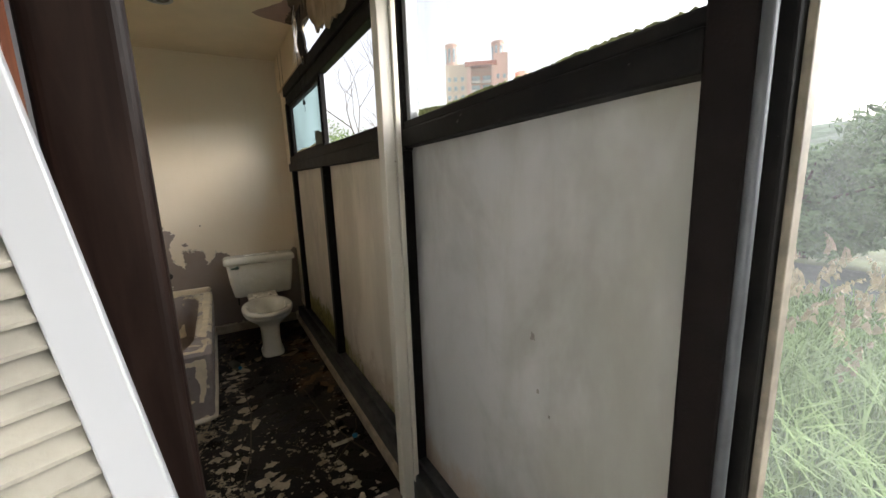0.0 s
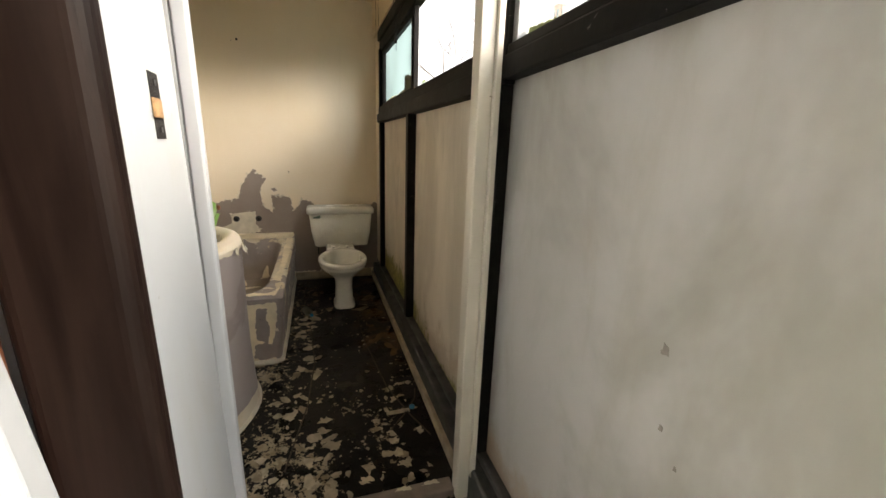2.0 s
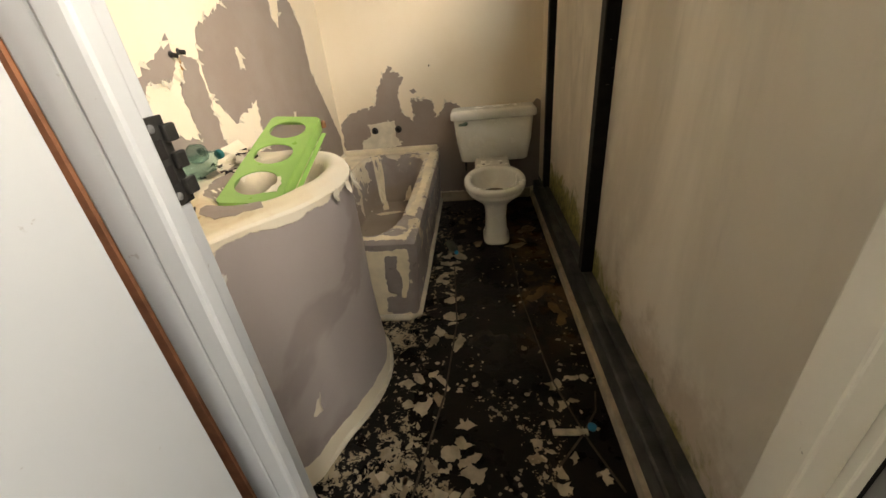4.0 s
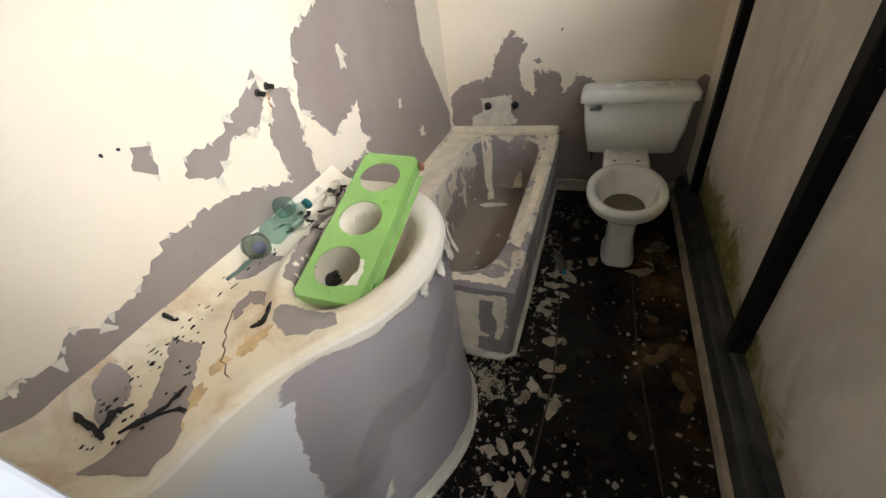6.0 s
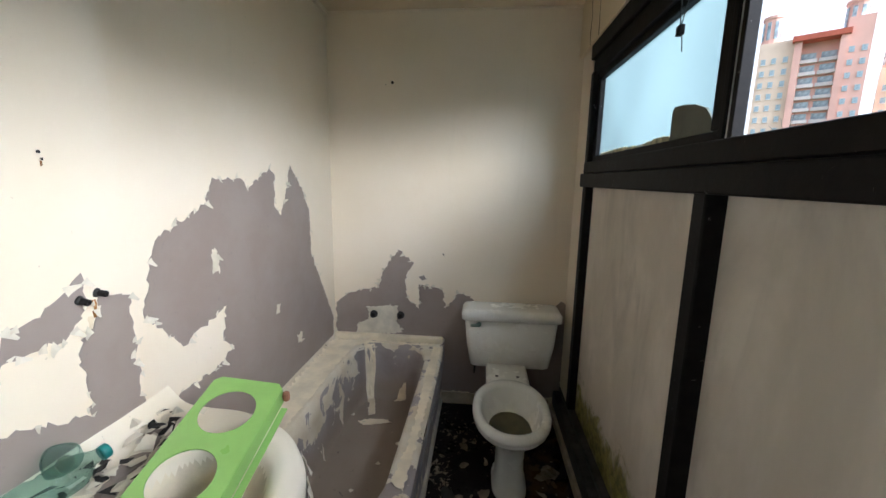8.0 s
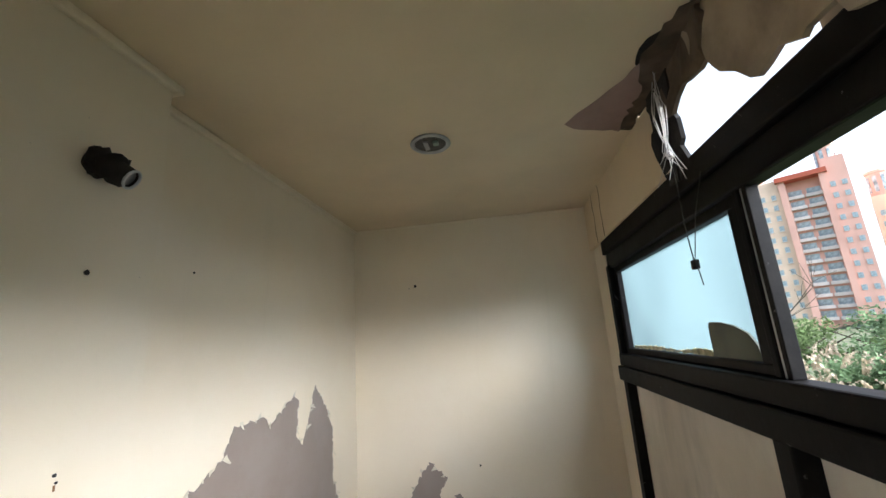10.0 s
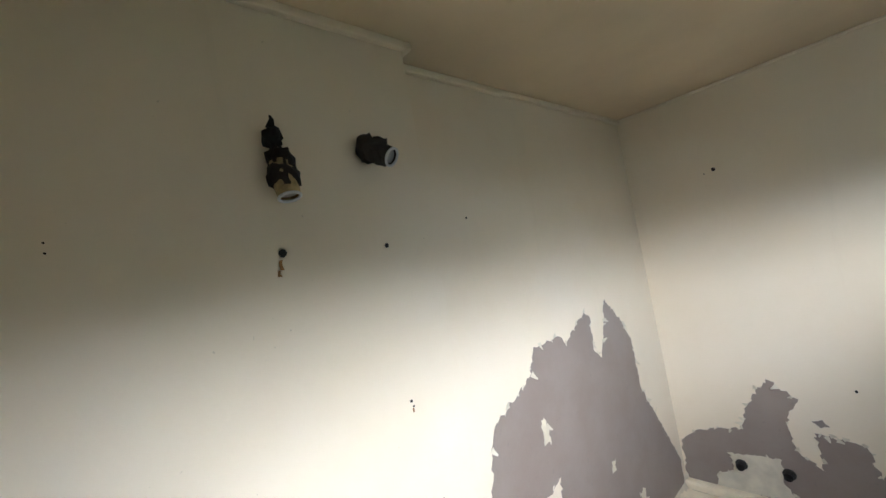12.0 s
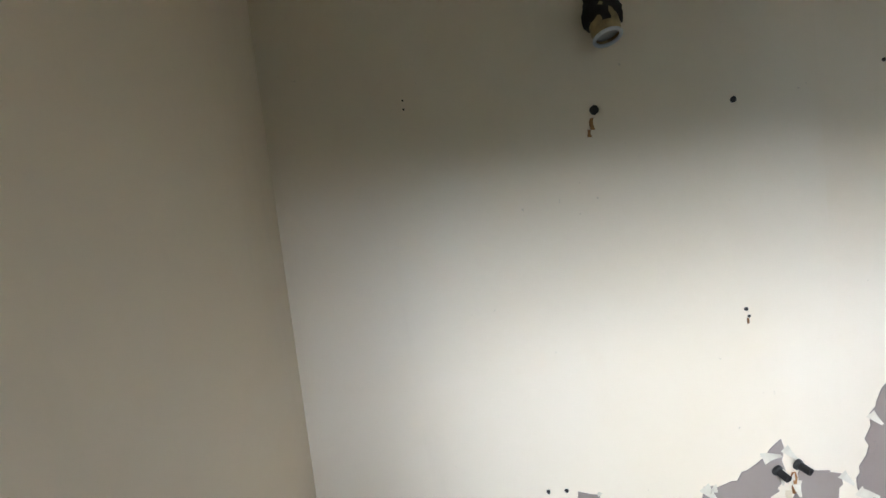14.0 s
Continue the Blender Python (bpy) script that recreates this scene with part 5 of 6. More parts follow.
# ---- ceiling downlight ----
dl = thing("downlight", (0.353, 2.798, ZC), "empty recessed downlight with corroded metal ring", "ceiling light")
part("ring", lathe([(0.074, -0.001), (0.076, -0.005), (0.070, -0.010), (0.060, -0.008), (0.058, -0.001)], pose(0.353, 2.798, ZC), 32), M_ALU, dl, "", True)
part("can", lathe([(0.0, -0.0012), (0.058, -0.0012), (0.058, -0.004), (0.0, -0.004)], pose(0.353, 2.798, ZC), 28), M_PLATE, dl, "dark corroded inside")
part("clip", box(0.33, 0.346, 2.77, 2.83, ZC - 0.011, ZC - 0.004), M_ALU, dl)
part("clip", box(0.365, 0.385, 2.775, 2.80, ZC - 0.013, ZC - 0.004), M_CHROME, dl)

# ---- loose wires at the torn ceiling ----
wb = thing("cable_bundle", (1.03, 2.52, 2.3), "tangle of loose white cables hanging by the window", "cable")
rnd = random.Random(33)
for k in range(11):
    p0 = Vector((1.04, 2.54 + rnd.uniform(-0.03, 0.03), 2.40 - 0.1 * rnd.random()))
    bend = Vector((rnd.uniform(-0.02, 0.02), rnd.uniform(-0.035, 0.035), 0))
    pts = [p0, p0.lerp(Vector((1.03, 2.51, 2.12)), 0.35) + bend, p0.lerp(Vector((1.03, 2.51, 2.12)), 0.7) + bend * 0.5, Vector((1.03 + rnd.uniform(-0.012, 0.012), 2.51 + rnd.uniform(-0.014, 0.014), 2.12 + rnd.uniform(-0.015, 0.02))), Vector((1.03 + rnd.uniform(-0.03, 0.03), 2.51 + rnd.uniform(-0.06, 0.06), 2.095 + rnd.uniform(-0.05, 0.04)))]
    part("cable", tube(pts, 0.00095, 6), M_WIRE, wb)
part("knot", burnt_lump((1.03, 2.51, 2.118), 0.010, 3), M_WIRE, wb)
part("long_cable", tube([(1.03, 2.51, 2.12), (1.035, 2.515, 2.03), (1.04, 2.53, 1.93), (1.05, 2.545, 1.87), (1.055, 2.551, 1.835)], 0.0015, 6), M_PLATE, wb)
part("long_cable", tube([(1.09, 2.50, 2.06), (1.065, 2.52, 1.95), (1.056, 2.549, 1.84), (1.055, 2.535, 1.80), (1.055, 2.53, 1.775)], 0.0013, 6), M_PLATE, wb)
part("connector", box(1.049, 1.062, 2.540, 2.562, 1.818, 1.842), M_BLACK, wb, "small black connector", False, 0.002)

# ---- hall side: door leaf, brown board, louvred shutter ----
door = thing("door_1", (0.33, 0.85, 0), "white flush door leaf standing open, lock torn out", "door", "", "structure")


def leaf(u, z, d):
    """u from the free edge back to the hinge, d away from the hall."""
    return (0.337 - 0.026 * z + 0.055 * u - d, 1.150 + 0.040 * z - u, z)


def leaf_box(u0, u1, z0, z1, d0, d1):
    bm = bmesh.new()
    v = [bm.verts.new(leaf(u, z, d)) for z in (z0, z1) for u, d in ((u0, d0), (u1, d0), (u1, d1), (u0, d1))]
    for q in ((3, 2, 1, 0), (4, 5, 6, 7), (0, 1, 5, 4), (1, 2, 6, 5), (2, 3, 7, 6), (3, 0, 4, 7)):
        bm.faces.new([v[i] for i in q])
    return bm


part("leaf", leaf_box(0.0, 0.56, 0.012, 2.02, 0.0, 0.036), M_WHITE, door, "", False, 0.002)
part("raw_edge", leaf_box(-0.0015, -0.0003, 0.014, 2.01, 0.003, 0.034), M_RAW, door, "bare brown wood edge")
lk = part("lock_hole", leaf_box(0.132, 0.190, 1.258, 1.378, -0.0012, -0.0002), M_BLACK, door, "torn-out lock slot")
part("splinter", leaf_box(0.148, 0.196, 1.296, 1.332, -0.007, -0.0013), plain("splintered_wood", (0.42, 0.24, 0.11), 0.7, 0, 0.3, 40), lk, "splintered bare wood", False, 0.003)
for z in (1.275, 1.36):
    part("lock_screw", leaf_box(0.155, 0.167, z - 0.005, z + 0.005, -0.004, -0.0013), M_PLATE, lk)
board = structure("partition_1", box(0.327, 0.432, 0.535, 0.575, 0, 2.40), M_BROWN, "dark brown board partition with worn edge", "partition", 0.017)
board.modifiers["bevel"].segments = 5
structure("partition_2", box(0.05, 0.3265, 0.500, 0.54, 0, 2.40), M_RED, "red-brown veneered panel", "partition", 0.004)


def shutter():
    t = thing("louvred_shutter", (0.54, 0.25, 0), "white louvred shutter door leaning against a partition", "shutter")
    o = Vector((0.582, 0.280, 0.0))
    U = Vector((-0.164, 0.112, 1)).normalized()
    A = Vector((-0.99, -0.14, 0.0))
    A = (A - U * A.dot(U)).normalized()
    N = A.cross(U).normalized()
    if N.y > 0:
        N = -N
    m = Matrix((A, U, N)).transposed().to_4x4()
    m.translation = o

    def bar(nm, a0, a1, u0, u1, n0, n1, mat=M_SHUTTER, bevel=0.003):
        b = box(a0, a1, u0, u1, n0, n1)
        bmesh.ops.transform(b, matrix=m, verts=b.verts)
        return part(nm, b, mat, t, "", False, bevel)

    W, H = 0.42, 1.90
    bar("stile", 0, 0.048, 0.004, H, -0.030, 0.0)
    bar("stile", W - 0.058, W, 0.004, H, -0.030, 0.0)
    bar("bottom_rail", 0.048, W - 0.058, 0.004, 0.10, -0.028, -0.002)
    bar("top_rail", 0.048, W - 0.058, H - 0.07, H, -0.028, -0.002)
    k, u = 0, 0.115
    while u < H - 0.09:
        b = bmesh.new()
        v = [b.verts.new(q) for q in ((0.048, u, -0.004), (W - 0.058, u, -0.004), (W - 0.058, u + 0.032, -0.022), (0.048, u + 0.032, -0.022), (0.048, u + 0.005, -0.002), (W - 0.058, u + 0.005, -0.002), (W - 0.058, u + 0.036, -0.020), (0.048, u + 0.036, -0.020))]
        for q in ((3, 2, 1, 0), (4, 5, 6, 7), (0, 1, 5, 4), (1, 2, 6, 5), (2, 3, 7, 6), (3, 0, 4, 7)):
            b.faces.new([v[i] for i in q])
        bmesh.ops.transform(b, matrix=m, verts=b.verts)
        part("slat", b, M_SLAT, t)
        u += 0.029


shutter()


# ---- floor litter ----
def floor_remains():
    """Torn remains of the old covering, thickest beside the counter and the sill."""
    rnd = random.Random(17)
    mats = [plain("covering_cream", (0.47, 0.40, 0.29), 0.65, 0, 0.3, 14, 0.4), plain("covering_tan", (0.30, 0.24, 0.16), 0.7, 0, 0.35, 14, 0.4), plain("covering_brown", (0.13, 0.075, 0.025), 0.6, 0, 0.4, 12, 0.5)]
    zones = ((62, 0.32, 0.62, 1.33, 2.0, 0.026, 0), (22, 0.84, 1.03, 1.33, 2.0, 0.020, 0), (26, 0.40, 0.56, 2.15, 2.95, 0.042, 0), (10, 0.42, 0.70, 2.9, 3.5, 0.03, 1), (6, 0.55, 1.0, 2.0, 3.0, 0.012, 1), (26, 0.79, 0.90, 1.30, 1.80, 0.020, 0), (14, 0.86, 1.03, 2.3, 3.5, 0.045, 2), (16, 0.33, 0.9, 1.32, 1.45, 0.022, 0))
    for n, x0, x1, y0, y1, size, mt in zones:
        for k in range(n):
            x, y = rnd.uniform(x0, x1), rnd.uniform(y0, y1)
            if x < front_at(min(1, max(0, (y - 1.34) / 1.1)))[0] + 0.06:
                x += 0.12
            s, a, st = size * rnd.uniform(0.4, 1.7), rnd.uniform(0, 6.28), rnd.uniform(0.4, 0.9)
            out = []
            for q in range(9):
                g = q * 0.698
                r = s * rnd.uniform(0.35, 1.15)
                u, v = r * math.cos(g), r * st * math.sin(g)
                out.append((x + u * math.cos(a) - v * math.sin(a), y + u * math.sin(a) + v * math.cos(a)))
            scrap("covering_scrap", out, on_plane("z", 0.0), 0.0004 + 0.0011 * (k % 4), mats[mt if rnd.random() < 0.8 else 1], floor, 1000 + k + int(x0 * 999), 0.007, 0.007, 0.001)


floor_remains()


def litter():
    rnd = random.Random(90)
    g = thing("floor_scraps", (0.7, 2.0, 0), "cream scraps of torn floor covering and paint", "debris", "", "stuff")
    bm, bd = bmesh.new(), bmesh.new()
    for k in range(900):
        x = rnd.uniform(0.28, 1.05)
        y = rnd.uniform(1.31, 3.6) if k % 3 else rnd.uniform(1.31, 2.1)
        if noise.noise((x * 4, y * 4, 0.5)) < -0.05 + (0.15 if 0.5 < x < 0.75 else 0):
            continue
        s, a = rnd.uniform(0.002, 0.010) * rnd.uniform(0.5, 1.4), rnd.uniform(0, 6.28)
        tgt = bm if rnd.random() < 0.7 else bd
        tgt.faces.new([tgt.verts.new((x + s * math.cos(a + q) * rnd.uniform(0.4, 1.3), y + s * math.sin(a + q) * rnd.uniform(0.4, 1.3), 0.003 + rnd.uniform(0, 0.35) * s)) for q in (0, 1.1, 2.3, 3.5, 4.8)])
    part("scraps", bm, plain("cream_vinyl_scrap", (0.40, 0.34, 0.25), 0.7, 0, 0.35, 25), g)
    part("dark_scraps", bd, M_BLACK, g)
    g = thing("hall_grit", (0.8, 1.15, 0), "soot, grit and plaster crumbs before the threshold", "debris", "", "stuff")
    bm, bd = bmesh.new(), bmesh.new()
    for k in range(420):
        x, y = rnd.uniform(0.30, 1.06), 1.22 - abs(rnd.gauss(0, 0.09))
        s, a = rnd.uniform(0.002, 0.009), rnd.uniform(0, 6.28)
        tgt = bm if rnd.random() < 0.13 else bd
        tgt.faces.new([tgt.verts.new((x + s * math.cos(a + q) * rnd.uniform(0.4, 1.3), y + s * math.sin(a + q) * rnd.uniform(0.4, 1.3), 0.002 + rnd.uniform(0, 0.5) * s)) for q in (0, 1.1, 2.3, 3.5, 4.8)])
    part("crumbs", bm, M_CREAM, g)
    part("grit", bd, M_BLACK, g)
    cap = thing("blue_lid", (0.991, 1.754, 0.002), "small blue plastic lid lying on the floor", "lid")
    part("cap", lathe([(0.013, 0.0), (0.014, 0.002), (0.014, 0.010), (0.011, 0.012)], pose(0.991, 1.754, 0.002), 16), M_BLUE, cap, "", True)
    st = thing("wood_splinter", (0.92, 1.735, 0.0), "pale split piece of wood on the floor", "wood")
    part("splinter", box(0.862, 0.975, 1.725, 1.748, 0.001, 0.010), plain("pale_wood", (0.42, 0.36, 0.27), 0.7, 0, 0.3, 30), st, "", False, 0.003)
    ch = thing("plaster_lump", (0.76, 1.215, 0.0), "small white plaster lump by the threshold", "rubble")
    part("lump", burnt_lump((0.765, 1.212, 0.014), 0.013, 3, (1.1, 0.8, 1.0)), M_WHITE, ch, "", True)
    bk = thing("bark_piece", (1.02, 1.09, 0.0), "curved cream piece of old foam lying on the floor", "debris")
    scrap("piece", [(0.945, 1.15), (0.985, 1.172), (1.03, 1.145), (1.06, 1.09), (1.085, 1.03), (1.05, 1.018), (1.03, 1.055), (1.005, 1.085), (0.975, 1.105), (0.95, 1.12)], lambda u, v, d: (u, v, d + (0.012 * (1 + math.sin(u * 60 + v * 31)) if d > 0.003 else 0)), 0.001, plain("old_foam", (0.42, 0.34, 0.22), 0.85, 0, 0.3, 25, 0.8), bk, 91, 0.012, 0.012, 0.010, "", 0.015)
    for pts in ([(0.86, 1.62, 0.004), (0.95, 1.72, 0.006), (1.02, 1.82, 0.004), (1.04, 1.90, 0.004)], [(1.03, 1.55, 0.004), (0.97, 1.70, 0.007), (0.90, 1.95, 0.004), (0.84, 2.5, 0.004), (0.83, 3.0, 0.004)], [(0.42, 1.5, 0.004), (0.5, 1.9, 0.006), (0.53, 2.3, 0.004), (0.50, 2.8, 0.004)]):
        w = thing("dead_vine", pts[0], "thin dry vine stem lying across the floor", "stem", "dry stems on the floor")
        part("stem", tube(pts, 0.0035, 6), plain("dry_stem", (0.06, 0.045, 0.03), 0.8, 0, 0.3, 30), w)


litter()


# ---- outside: slope with grass, shrubs, road, towers ----
M_GRASS = plain("grass_green", (0.185, 0.26, 0.105), 0.8, 0, 0.45, 1.5, 0.15, 0.15)
M_LEAF = plain("shrub_leaf", (0.13, 0.195, 0.09), 0.8, 0, 0.5, 2.0, 0.15, 0.12)
M_BUSH = plain("olive_leaf", (0.10, 0.145, 0.05), 0.8, 0, 0.4, 2.0, 0.15, 0.12)
M_PLUME = plain("pampas_plume", (0.55, 0.45, 0.33), 0.9, 0, 0.25, 3)
M_BARK = plain("bark", (0.09, 0.07, 0.05), 0.9, 0, 0.3, 12, 0.6)
M_SOIL = plain("rough_ground", (0.10, 0.11, 0.05), 0.9, 0, 0.4, 0.8, 0.6)
M_ROAD = plain("asphalt", (0.07, 0.07, 0.068), 0.85, 0, 0.15, 3)
M_HILL = plain("far_woods", (0.045, 0.075, 0.04), 0.9, 0, 0.5, 0.12, 0.8)


def ground():
    xs = [1.25, 2, 3, 4.5, 6, 8, 10, 12, 15, 20, 30, 50, 90, 160, 300, 900]
    ys = [-900, -300, -120, -50, -25, -14, -8, -4, -1, 2, 5, 9, 14, 20, 30, 50, 90, 160, 300, 900]
    return grid_surface(lambda x, y: (x, y, -1.0 - 0.02 * min(x, 60) + 0.12 * noise.noise((x * 0.4, y * 0.4, 0))), xs, ys)


structure("ground", ground(), M_SOIL, "rough grassy ground outside the windows", "ground", 0, True)
structure("ground_near", box(-60, 1.35, -60, 60, -1.3, -0.16), M_SOIL, "ground under and behind the building", "ground")
structure("road", box(10.2, 13.0, -40, 60, -1.4, -1.10), M_ROAD, "narrow grey road beyond the grass", "road")


def grass():
    rnd = random.Random(101)
    g = thing("grass", (6, 1, -1), "tall green grass outside the windows", "grass", "", "stuff")
    bm = bmesh.new()
    for k in range(26000):
        x = 1.7 + 8.0 * rnd.random() ** 1.2
        y = rnd.uniform(-3.5, 14) if k % 2 else rnd.uniform(-2.5, 4)
        h, a = rnd.uniform(0.5, 1.15) * (1 if x < 5.5 else 0.55), rnd.uniform(0, 6.28)
        z = -1.05 - 0.02 * x
        w, l = rnd.uniform(0.004, 0.011), rnd.uniform(0.25, 0.8) * h
        c, s = math.cos(a), math.sin(a)
        p = [bm.verts.new(q) for q in ((x - s * w, y + c * w, z), (x + s * w, y - c * w, z), (x + c * l * 0.35 + s * w, y + s * l * 0.35 - c * w, z + h * 0.7), (x + c * l * 0.35 - s * w, y + s * l * 0.35 + c * w, z + h * 0.7), (x + c * l, y + s * l, z + h * 0.92))]
        bm.faces.new((p[0], p[1], p[2], p[3]))
        bm.faces.new((p[3], p[2], p[4]))
    part("blades", bm, M_GRASS, g)
    bm = bmesh.new()
    for k in range(320):
        x, y = rnd.uniform(5.0, 9.8), rnd.uniform(-1.0, 16)
        z = -0.55 + rnd.uniform(-0.2, 0.45) + (0.7 if y > 7 else 0)
        a, ln = rnd.uniform(0, 6.28), rnd.uniform(0.3, 0.62)
        c, s = math.cos(a), math.sin(a)
        for j in range(38):
            t = rnd.random()
            px, py, pz = x + c * ln * 0.5 * t * t, y + s * ln * 0.5 * t * t, z + ln * (t - 0.3 * t * t)
            b, q = rnd.uniform(0, 6.28), 0.075 * (1 - t) + 0.02
            bm.faces.new([bm.verts.new(v) for v in ((px, py, pz), (px + q * math.cos(b), py + q * math.sin(b), pz - q * 0.6), (px + q * 0.7 * math.cos(b + 0.5), py + q * 0.7 * math.sin(b + 0.5), pz + q * 0.6))])
    part("plumes", bm, M_PLUME, g, "pale feathery grass plumes")


grass()


def leaf_cloud(bm, rnd, c, r, n, size):
    for k in range(n):
        d = Vector((rnd.gauss(0, 1), rnd.gauss(0, 1), rnd.gauss(0, 1))).normalized() * (rnd.random() ** 0.45)
        f = 1 + 0.5 * noise.noise(Vector(c) + d * 1.7)
        p = Vector((c[0] + d.x * r[0] * f, c[1] + d.y * r[1] * f, c[2] + d.z * r[2] * f))
        u = Vector((rnd.gauss(0, 1), rnd.gauss(0, 1), rnd.gauss(0, 1))).normalized()
        w = u.orthogonal().normalized()
        s = size * rnd.uniform(0.6, 1.5)
        bm.faces.new([bm.verts.new(p + q) for q in (u * s, w * s * 0.4, -u * s, -w * s * 0.4)])


def tree(x, y, z, h, r, seed, mat, n=1400, size=0.13):
    rnd = random.Random(seed)
    t = thing("tree", (x, y, z), "leafy green tree beyond the grass" if mat is M_LEAF else "olive green shrub outside the windows", "tree", "trees outside")
    part("trunk", tube([(x, y, z - 0.1), (x + 0.1, y, z + h * 0.3), (x - 0.1, y + 0.15, z + h * 0.6), (x, y, z + h * 0.85)], [0.12, 0.09, 0.06, 0.02], 8), M_BARK, t)
    for k in range(5):
        a, q = rnd.uniform(0, 6.28), rnd.uniform(0.25, 0.6)
        part("limb", tube([(x, y, z + h * q), (x + math.cos(a) * r * 0.5, y + math.sin(a) * r * 0.5, z + h * (q + 0.15)), (x + math.cos(a) * r * 0.9, y + math.sin(a) * r * 0.9, z + h * (q + 0.3))], [0.05, 0.03, 0.01], 6), M_BARK, t)
    bm = bmesh.new()
    for k in range(9):
        a, q, d = rnd.uniform(0, 6.28), rnd.uniform(0.2, 0.9), rnd.uniform(0.2, 0.75)
        leaf_cloud(bm, rnd, (x + math.cos(a) * r * d, y + math.sin(a) * r * d, z + h * q), (r * 0.5, r * 0.5, h * 0.17), n // 9, size)
    part("crown", bm, mat, t)


for i, (x, y, h, r, mt) in enumerate(((14.5, 1.4, 4.2, 2.4, M_LEAF), (14.8, 4.2, 3.2, 2.3, M_LEAF), (15.5, -1.4, 5.0, 2.8, M_LEAF), (15.8, 7.0, 3.0, 2.3, M_LEAF), (9.0, 11.6, 2.4, 1.5, M_LEAF), (11.2, 12.5, 2.5, 1.6, M_BUSH), (12.6, 15.0, 3.0, 1.8, M_LEAF), (16, 10, 2.4, 2.2, M_BUSH), (15, 13.5, 2.9, 2.2, M_BUSH), (13.5, 17, 3.2, 2.2, M_LEAF), (15.8, 18.5, 3.2, 2.4, M_LEAF), (11, 18, 3.0, 2.2, M_BUSH), (7.6, 20.5, 5.0, 2.4, M_BUSH), (5.4, 18.5, 5.2, 2.0, M_BUSH), (9.2, 19.0, 2.4, 1.8, M_LEAF), (4.0, 16.5, 4.0, 1.6, M_BUSH))):
    tree(x, y, -1.35, h, r, 200 + i, mt, 9000 if i < 4 else 5200, 0.11 if i < 4 else 0.075)
# bare tree by the windows
bt = thing("bare_tree", (4.6, 10.5, -1.1), "bare thin-branched tree outside the windows", "tree", "trees outside")
rnd = random.Random(7)


def twigs(p, d, l, r, depth):
    q = p + d * l
    k = p + d * l * 0.5 + Vector((rnd.uniform(-1, 1), rnd.uniform(-1, 1), 0)) * l * 0.08
    part("branch", tube([p, k, q], [r, r * 0.85, r * 0.6], 5), M_BARK, bt)
    if depth:
        for j in range(3 if depth > 1 else 4):
            e = (d + Vector((rnd.uniform(-0.8, 0.8), rnd.uniform(-0.8, 0.8), rnd.uniform(-0.3, 0.5)))).normalized()
            twigs(q if j else k, e, l * rnd.uniform(0.55, 0.75), r * 0.55, depth - 1)


twigs(Vector((4.6, 10.5, -1.2)), Vector((0.05, 0, 1)), 2.4, 0.05, 4)
hill = grid_surface(lambda u, v: (60 + 260 * v + 30 * noise.noise((u * 3, v * 3, 1)), -200 + 620 * u, -8 + 46 * v * (0.55 + 0.45 * math.sin(u * 5.0 + 0.6)) + 8 * noise.noise((u * 9, v * 6, 2))), [i / 60 for i in range(61)], [i / 16 for i in range(17)])
structure("backdrop", hill, M_HILL, "wooded hillside in the distance", "hill", 0, True)

# ---- apartment towers ----
M_PEACH = plain("peach_render", (0.76, 0.59, 0.45), 0.8, 0, 0.1, 0.15)
M_SALMON = plain("salmon_render", (0.72, 0.43, 0.35), 0.8, 0, 0.1, 0.15)
M_TILE = plain("red_roof_tile", (0.46, 0.11, 0.06), 0.7, 0, 0.12, 0.6)
M_SILLW = plain("balcony_white", (0.66, 0.63, 0.60), 0.6, 0, 0.15, 0.5)
M_WIN = plain("dark_window_glass", (0.36, 0.45, 0.49), 0.15, 0, 0.5, 0.7, 0.02)


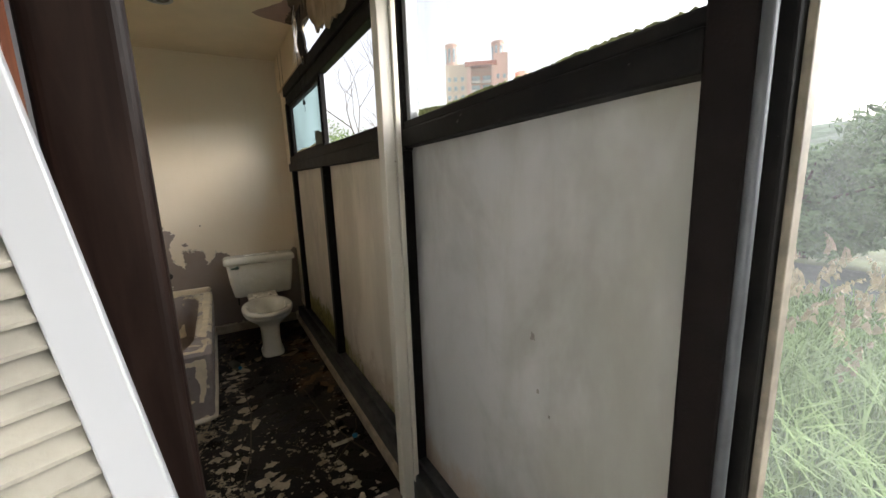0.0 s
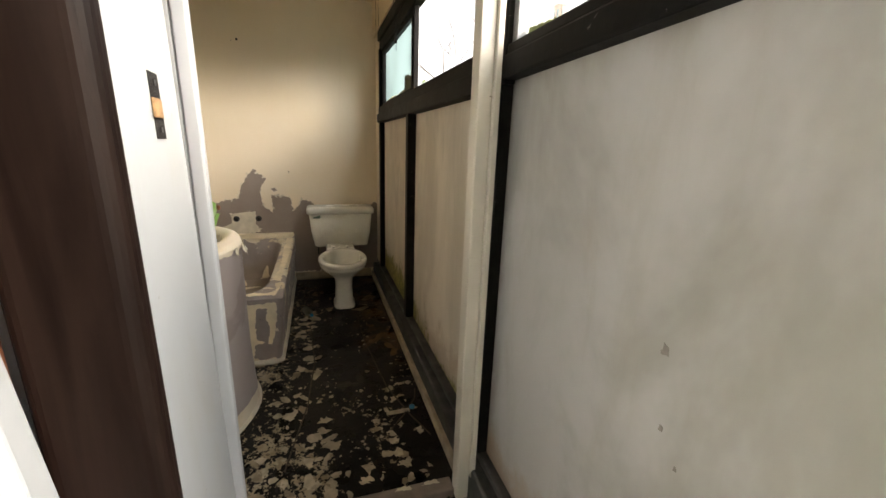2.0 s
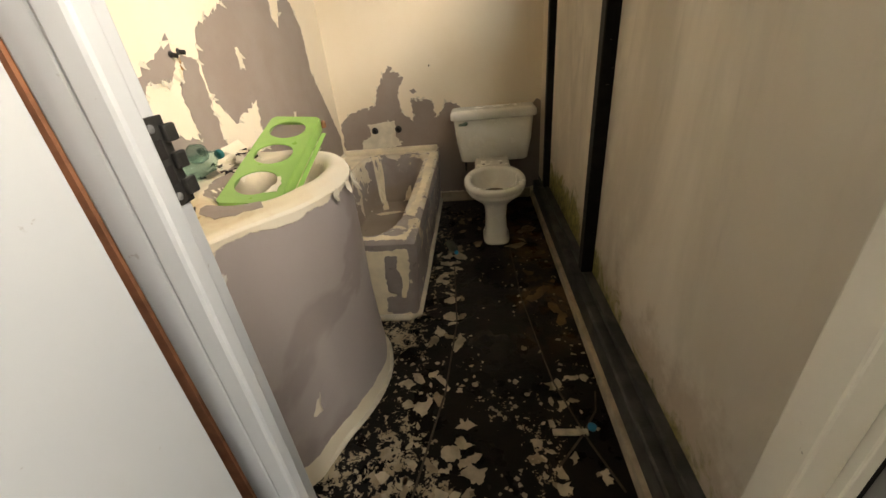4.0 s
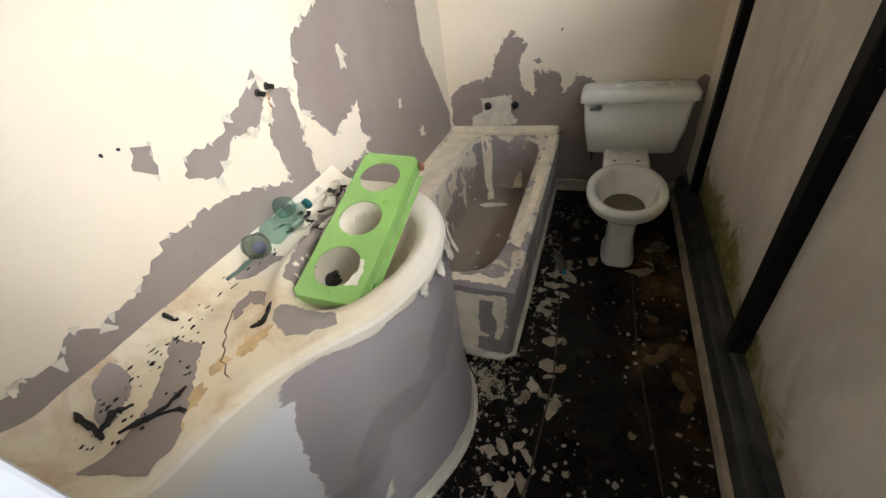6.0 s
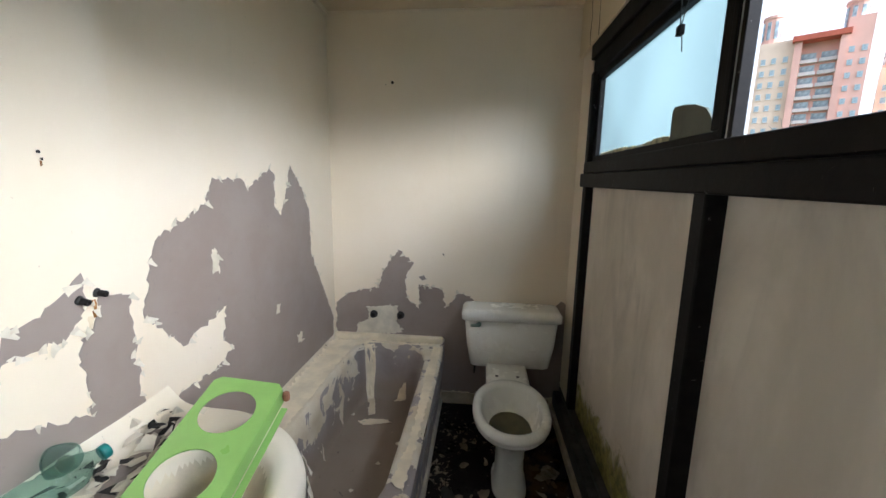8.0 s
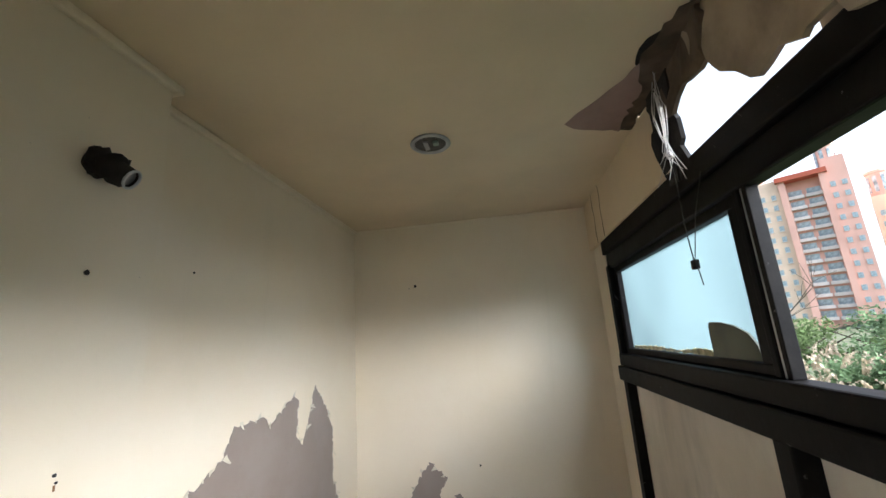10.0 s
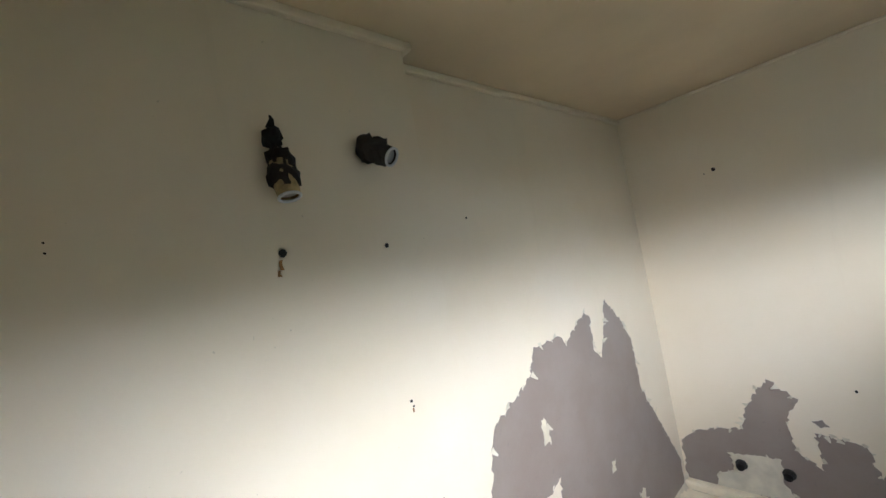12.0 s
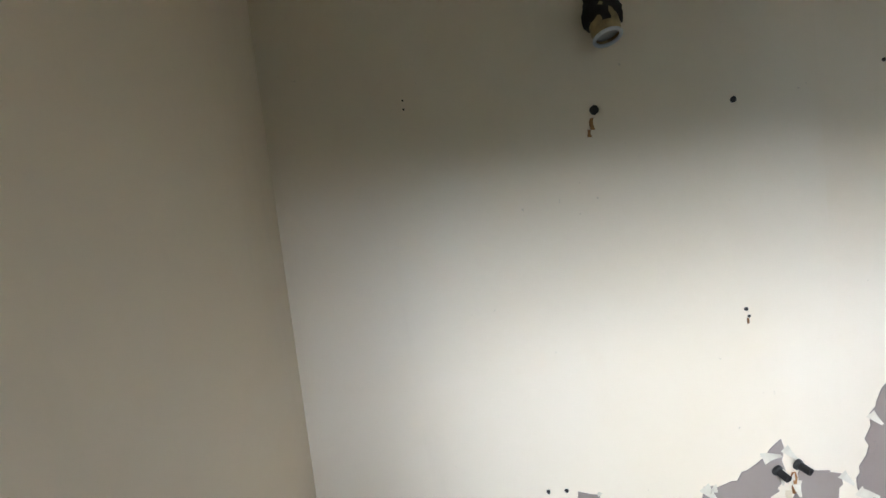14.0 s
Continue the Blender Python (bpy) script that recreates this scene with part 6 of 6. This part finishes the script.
def tower(at, yaw, storeys, label, wide=1.0):
    t = thing("apartment_tower", at, label, "building", "apartment towers")
    m = pose(*at, 0, 0, yaw)
    H = storeys * 2.75

    def put(nm, b, mat, lab=""):
        bmesh.ops.transform(b, matrix=m, verts=b.verts)
        return part(nm, b, mat, t, lab)

    put("wall", box(-11 * wide, -3.6, 0, 12, -14, H), M_PEACH, "peach rendered wing")
    put("wall", box(-3.6, 4.2, 1.8, 12, -14, H - 1.0), M_SALMON)
    put("wall", box(4.2, 8.4, -0.6, 12, -14, H + 2.5), M_SALMON, "salmon rendered fin")
    put("wall", box(-4.3, -3.0, -0.8, 4, -14, H - 0.8), M_SALMON)
    put("wall", box(3.4, 4.6, -1.0, 4, -14, H), M_SALMON)
    put("roof", box(-4.8, 5.0, -1.6, 5, H - 1.0, H + 0.2), M_TILE, "red tiled roof edge")
    for cx in (-9.0 * wide, 5.6):
        put("turret", lathe([(2.1, H - 1), (2.1, H + 5.6), (2.3, H + 5.8), (2.3, H + 6.4), (1.7, H + 6.6)], pose(cx, 2.5, 0), 14), M_SALMON)
        for a in (-150, -110, -70, -30):
            x, y = cx + 2.12 * math.cos(radians(a)), 2.5 + 2.12 * math.sin(radians(a))
            b = box(-0.06, 0.06, -0.35, 0.35, H + 1, H + 5)
            bmesh.ops.transform(b, matrix=pose(x, y, 0, 0, 0, a), verts=b.verts)
            put("turret_opening", b, M_WIN)
    src = {}

    def unit(nm, x, y, z, w, h, mat, d=0.12):
        key = (nm, w, h, mat.name)
        if key not in src:
            b = box(-w / 2, w / 2, -d, 0.0, 0, h)
            src[key] = part(nm, b, mat, t)
            ob = src[key]
        else:
            ob = src[key].copy()
            scene.collection.objects.link(ob)
        ob.matrix_basis = m @ Matrix.Translation((x, y, z))
        return ob

    for s in range(storeys - 1):
        z = s * 2.75 + 0.6
        for x in (-9.9 * wide, -7.9 * wide, -5.7):
            unit("window", x, -0.0, z, 0.9, 1.2, M_WIN)
            unit("window_sill", x, -0.0, z - 0.2, 1.1, 0.15, M_SILLW, 0.3)
        for x in (-1.6, 1.9):
            unit("bay_window", x, 1.8, z, 2.6, 1.5, M_WIN)
            unit("balcony", x, 1.8, z - 0.75, 3.2, 0.75, M_SILLW, 1.1)
        for x in (5.4, 7.4):
            unit("window", x, -0.6, z, 0.9, 1.2, M_WIN)


tower((77, 106, 0), -37, 13, "tall salmon and peach apartment tower with balconies")
tower((100, 98, -2), -40, 11, "salmon apartment tower beyond the first one", 1.1)
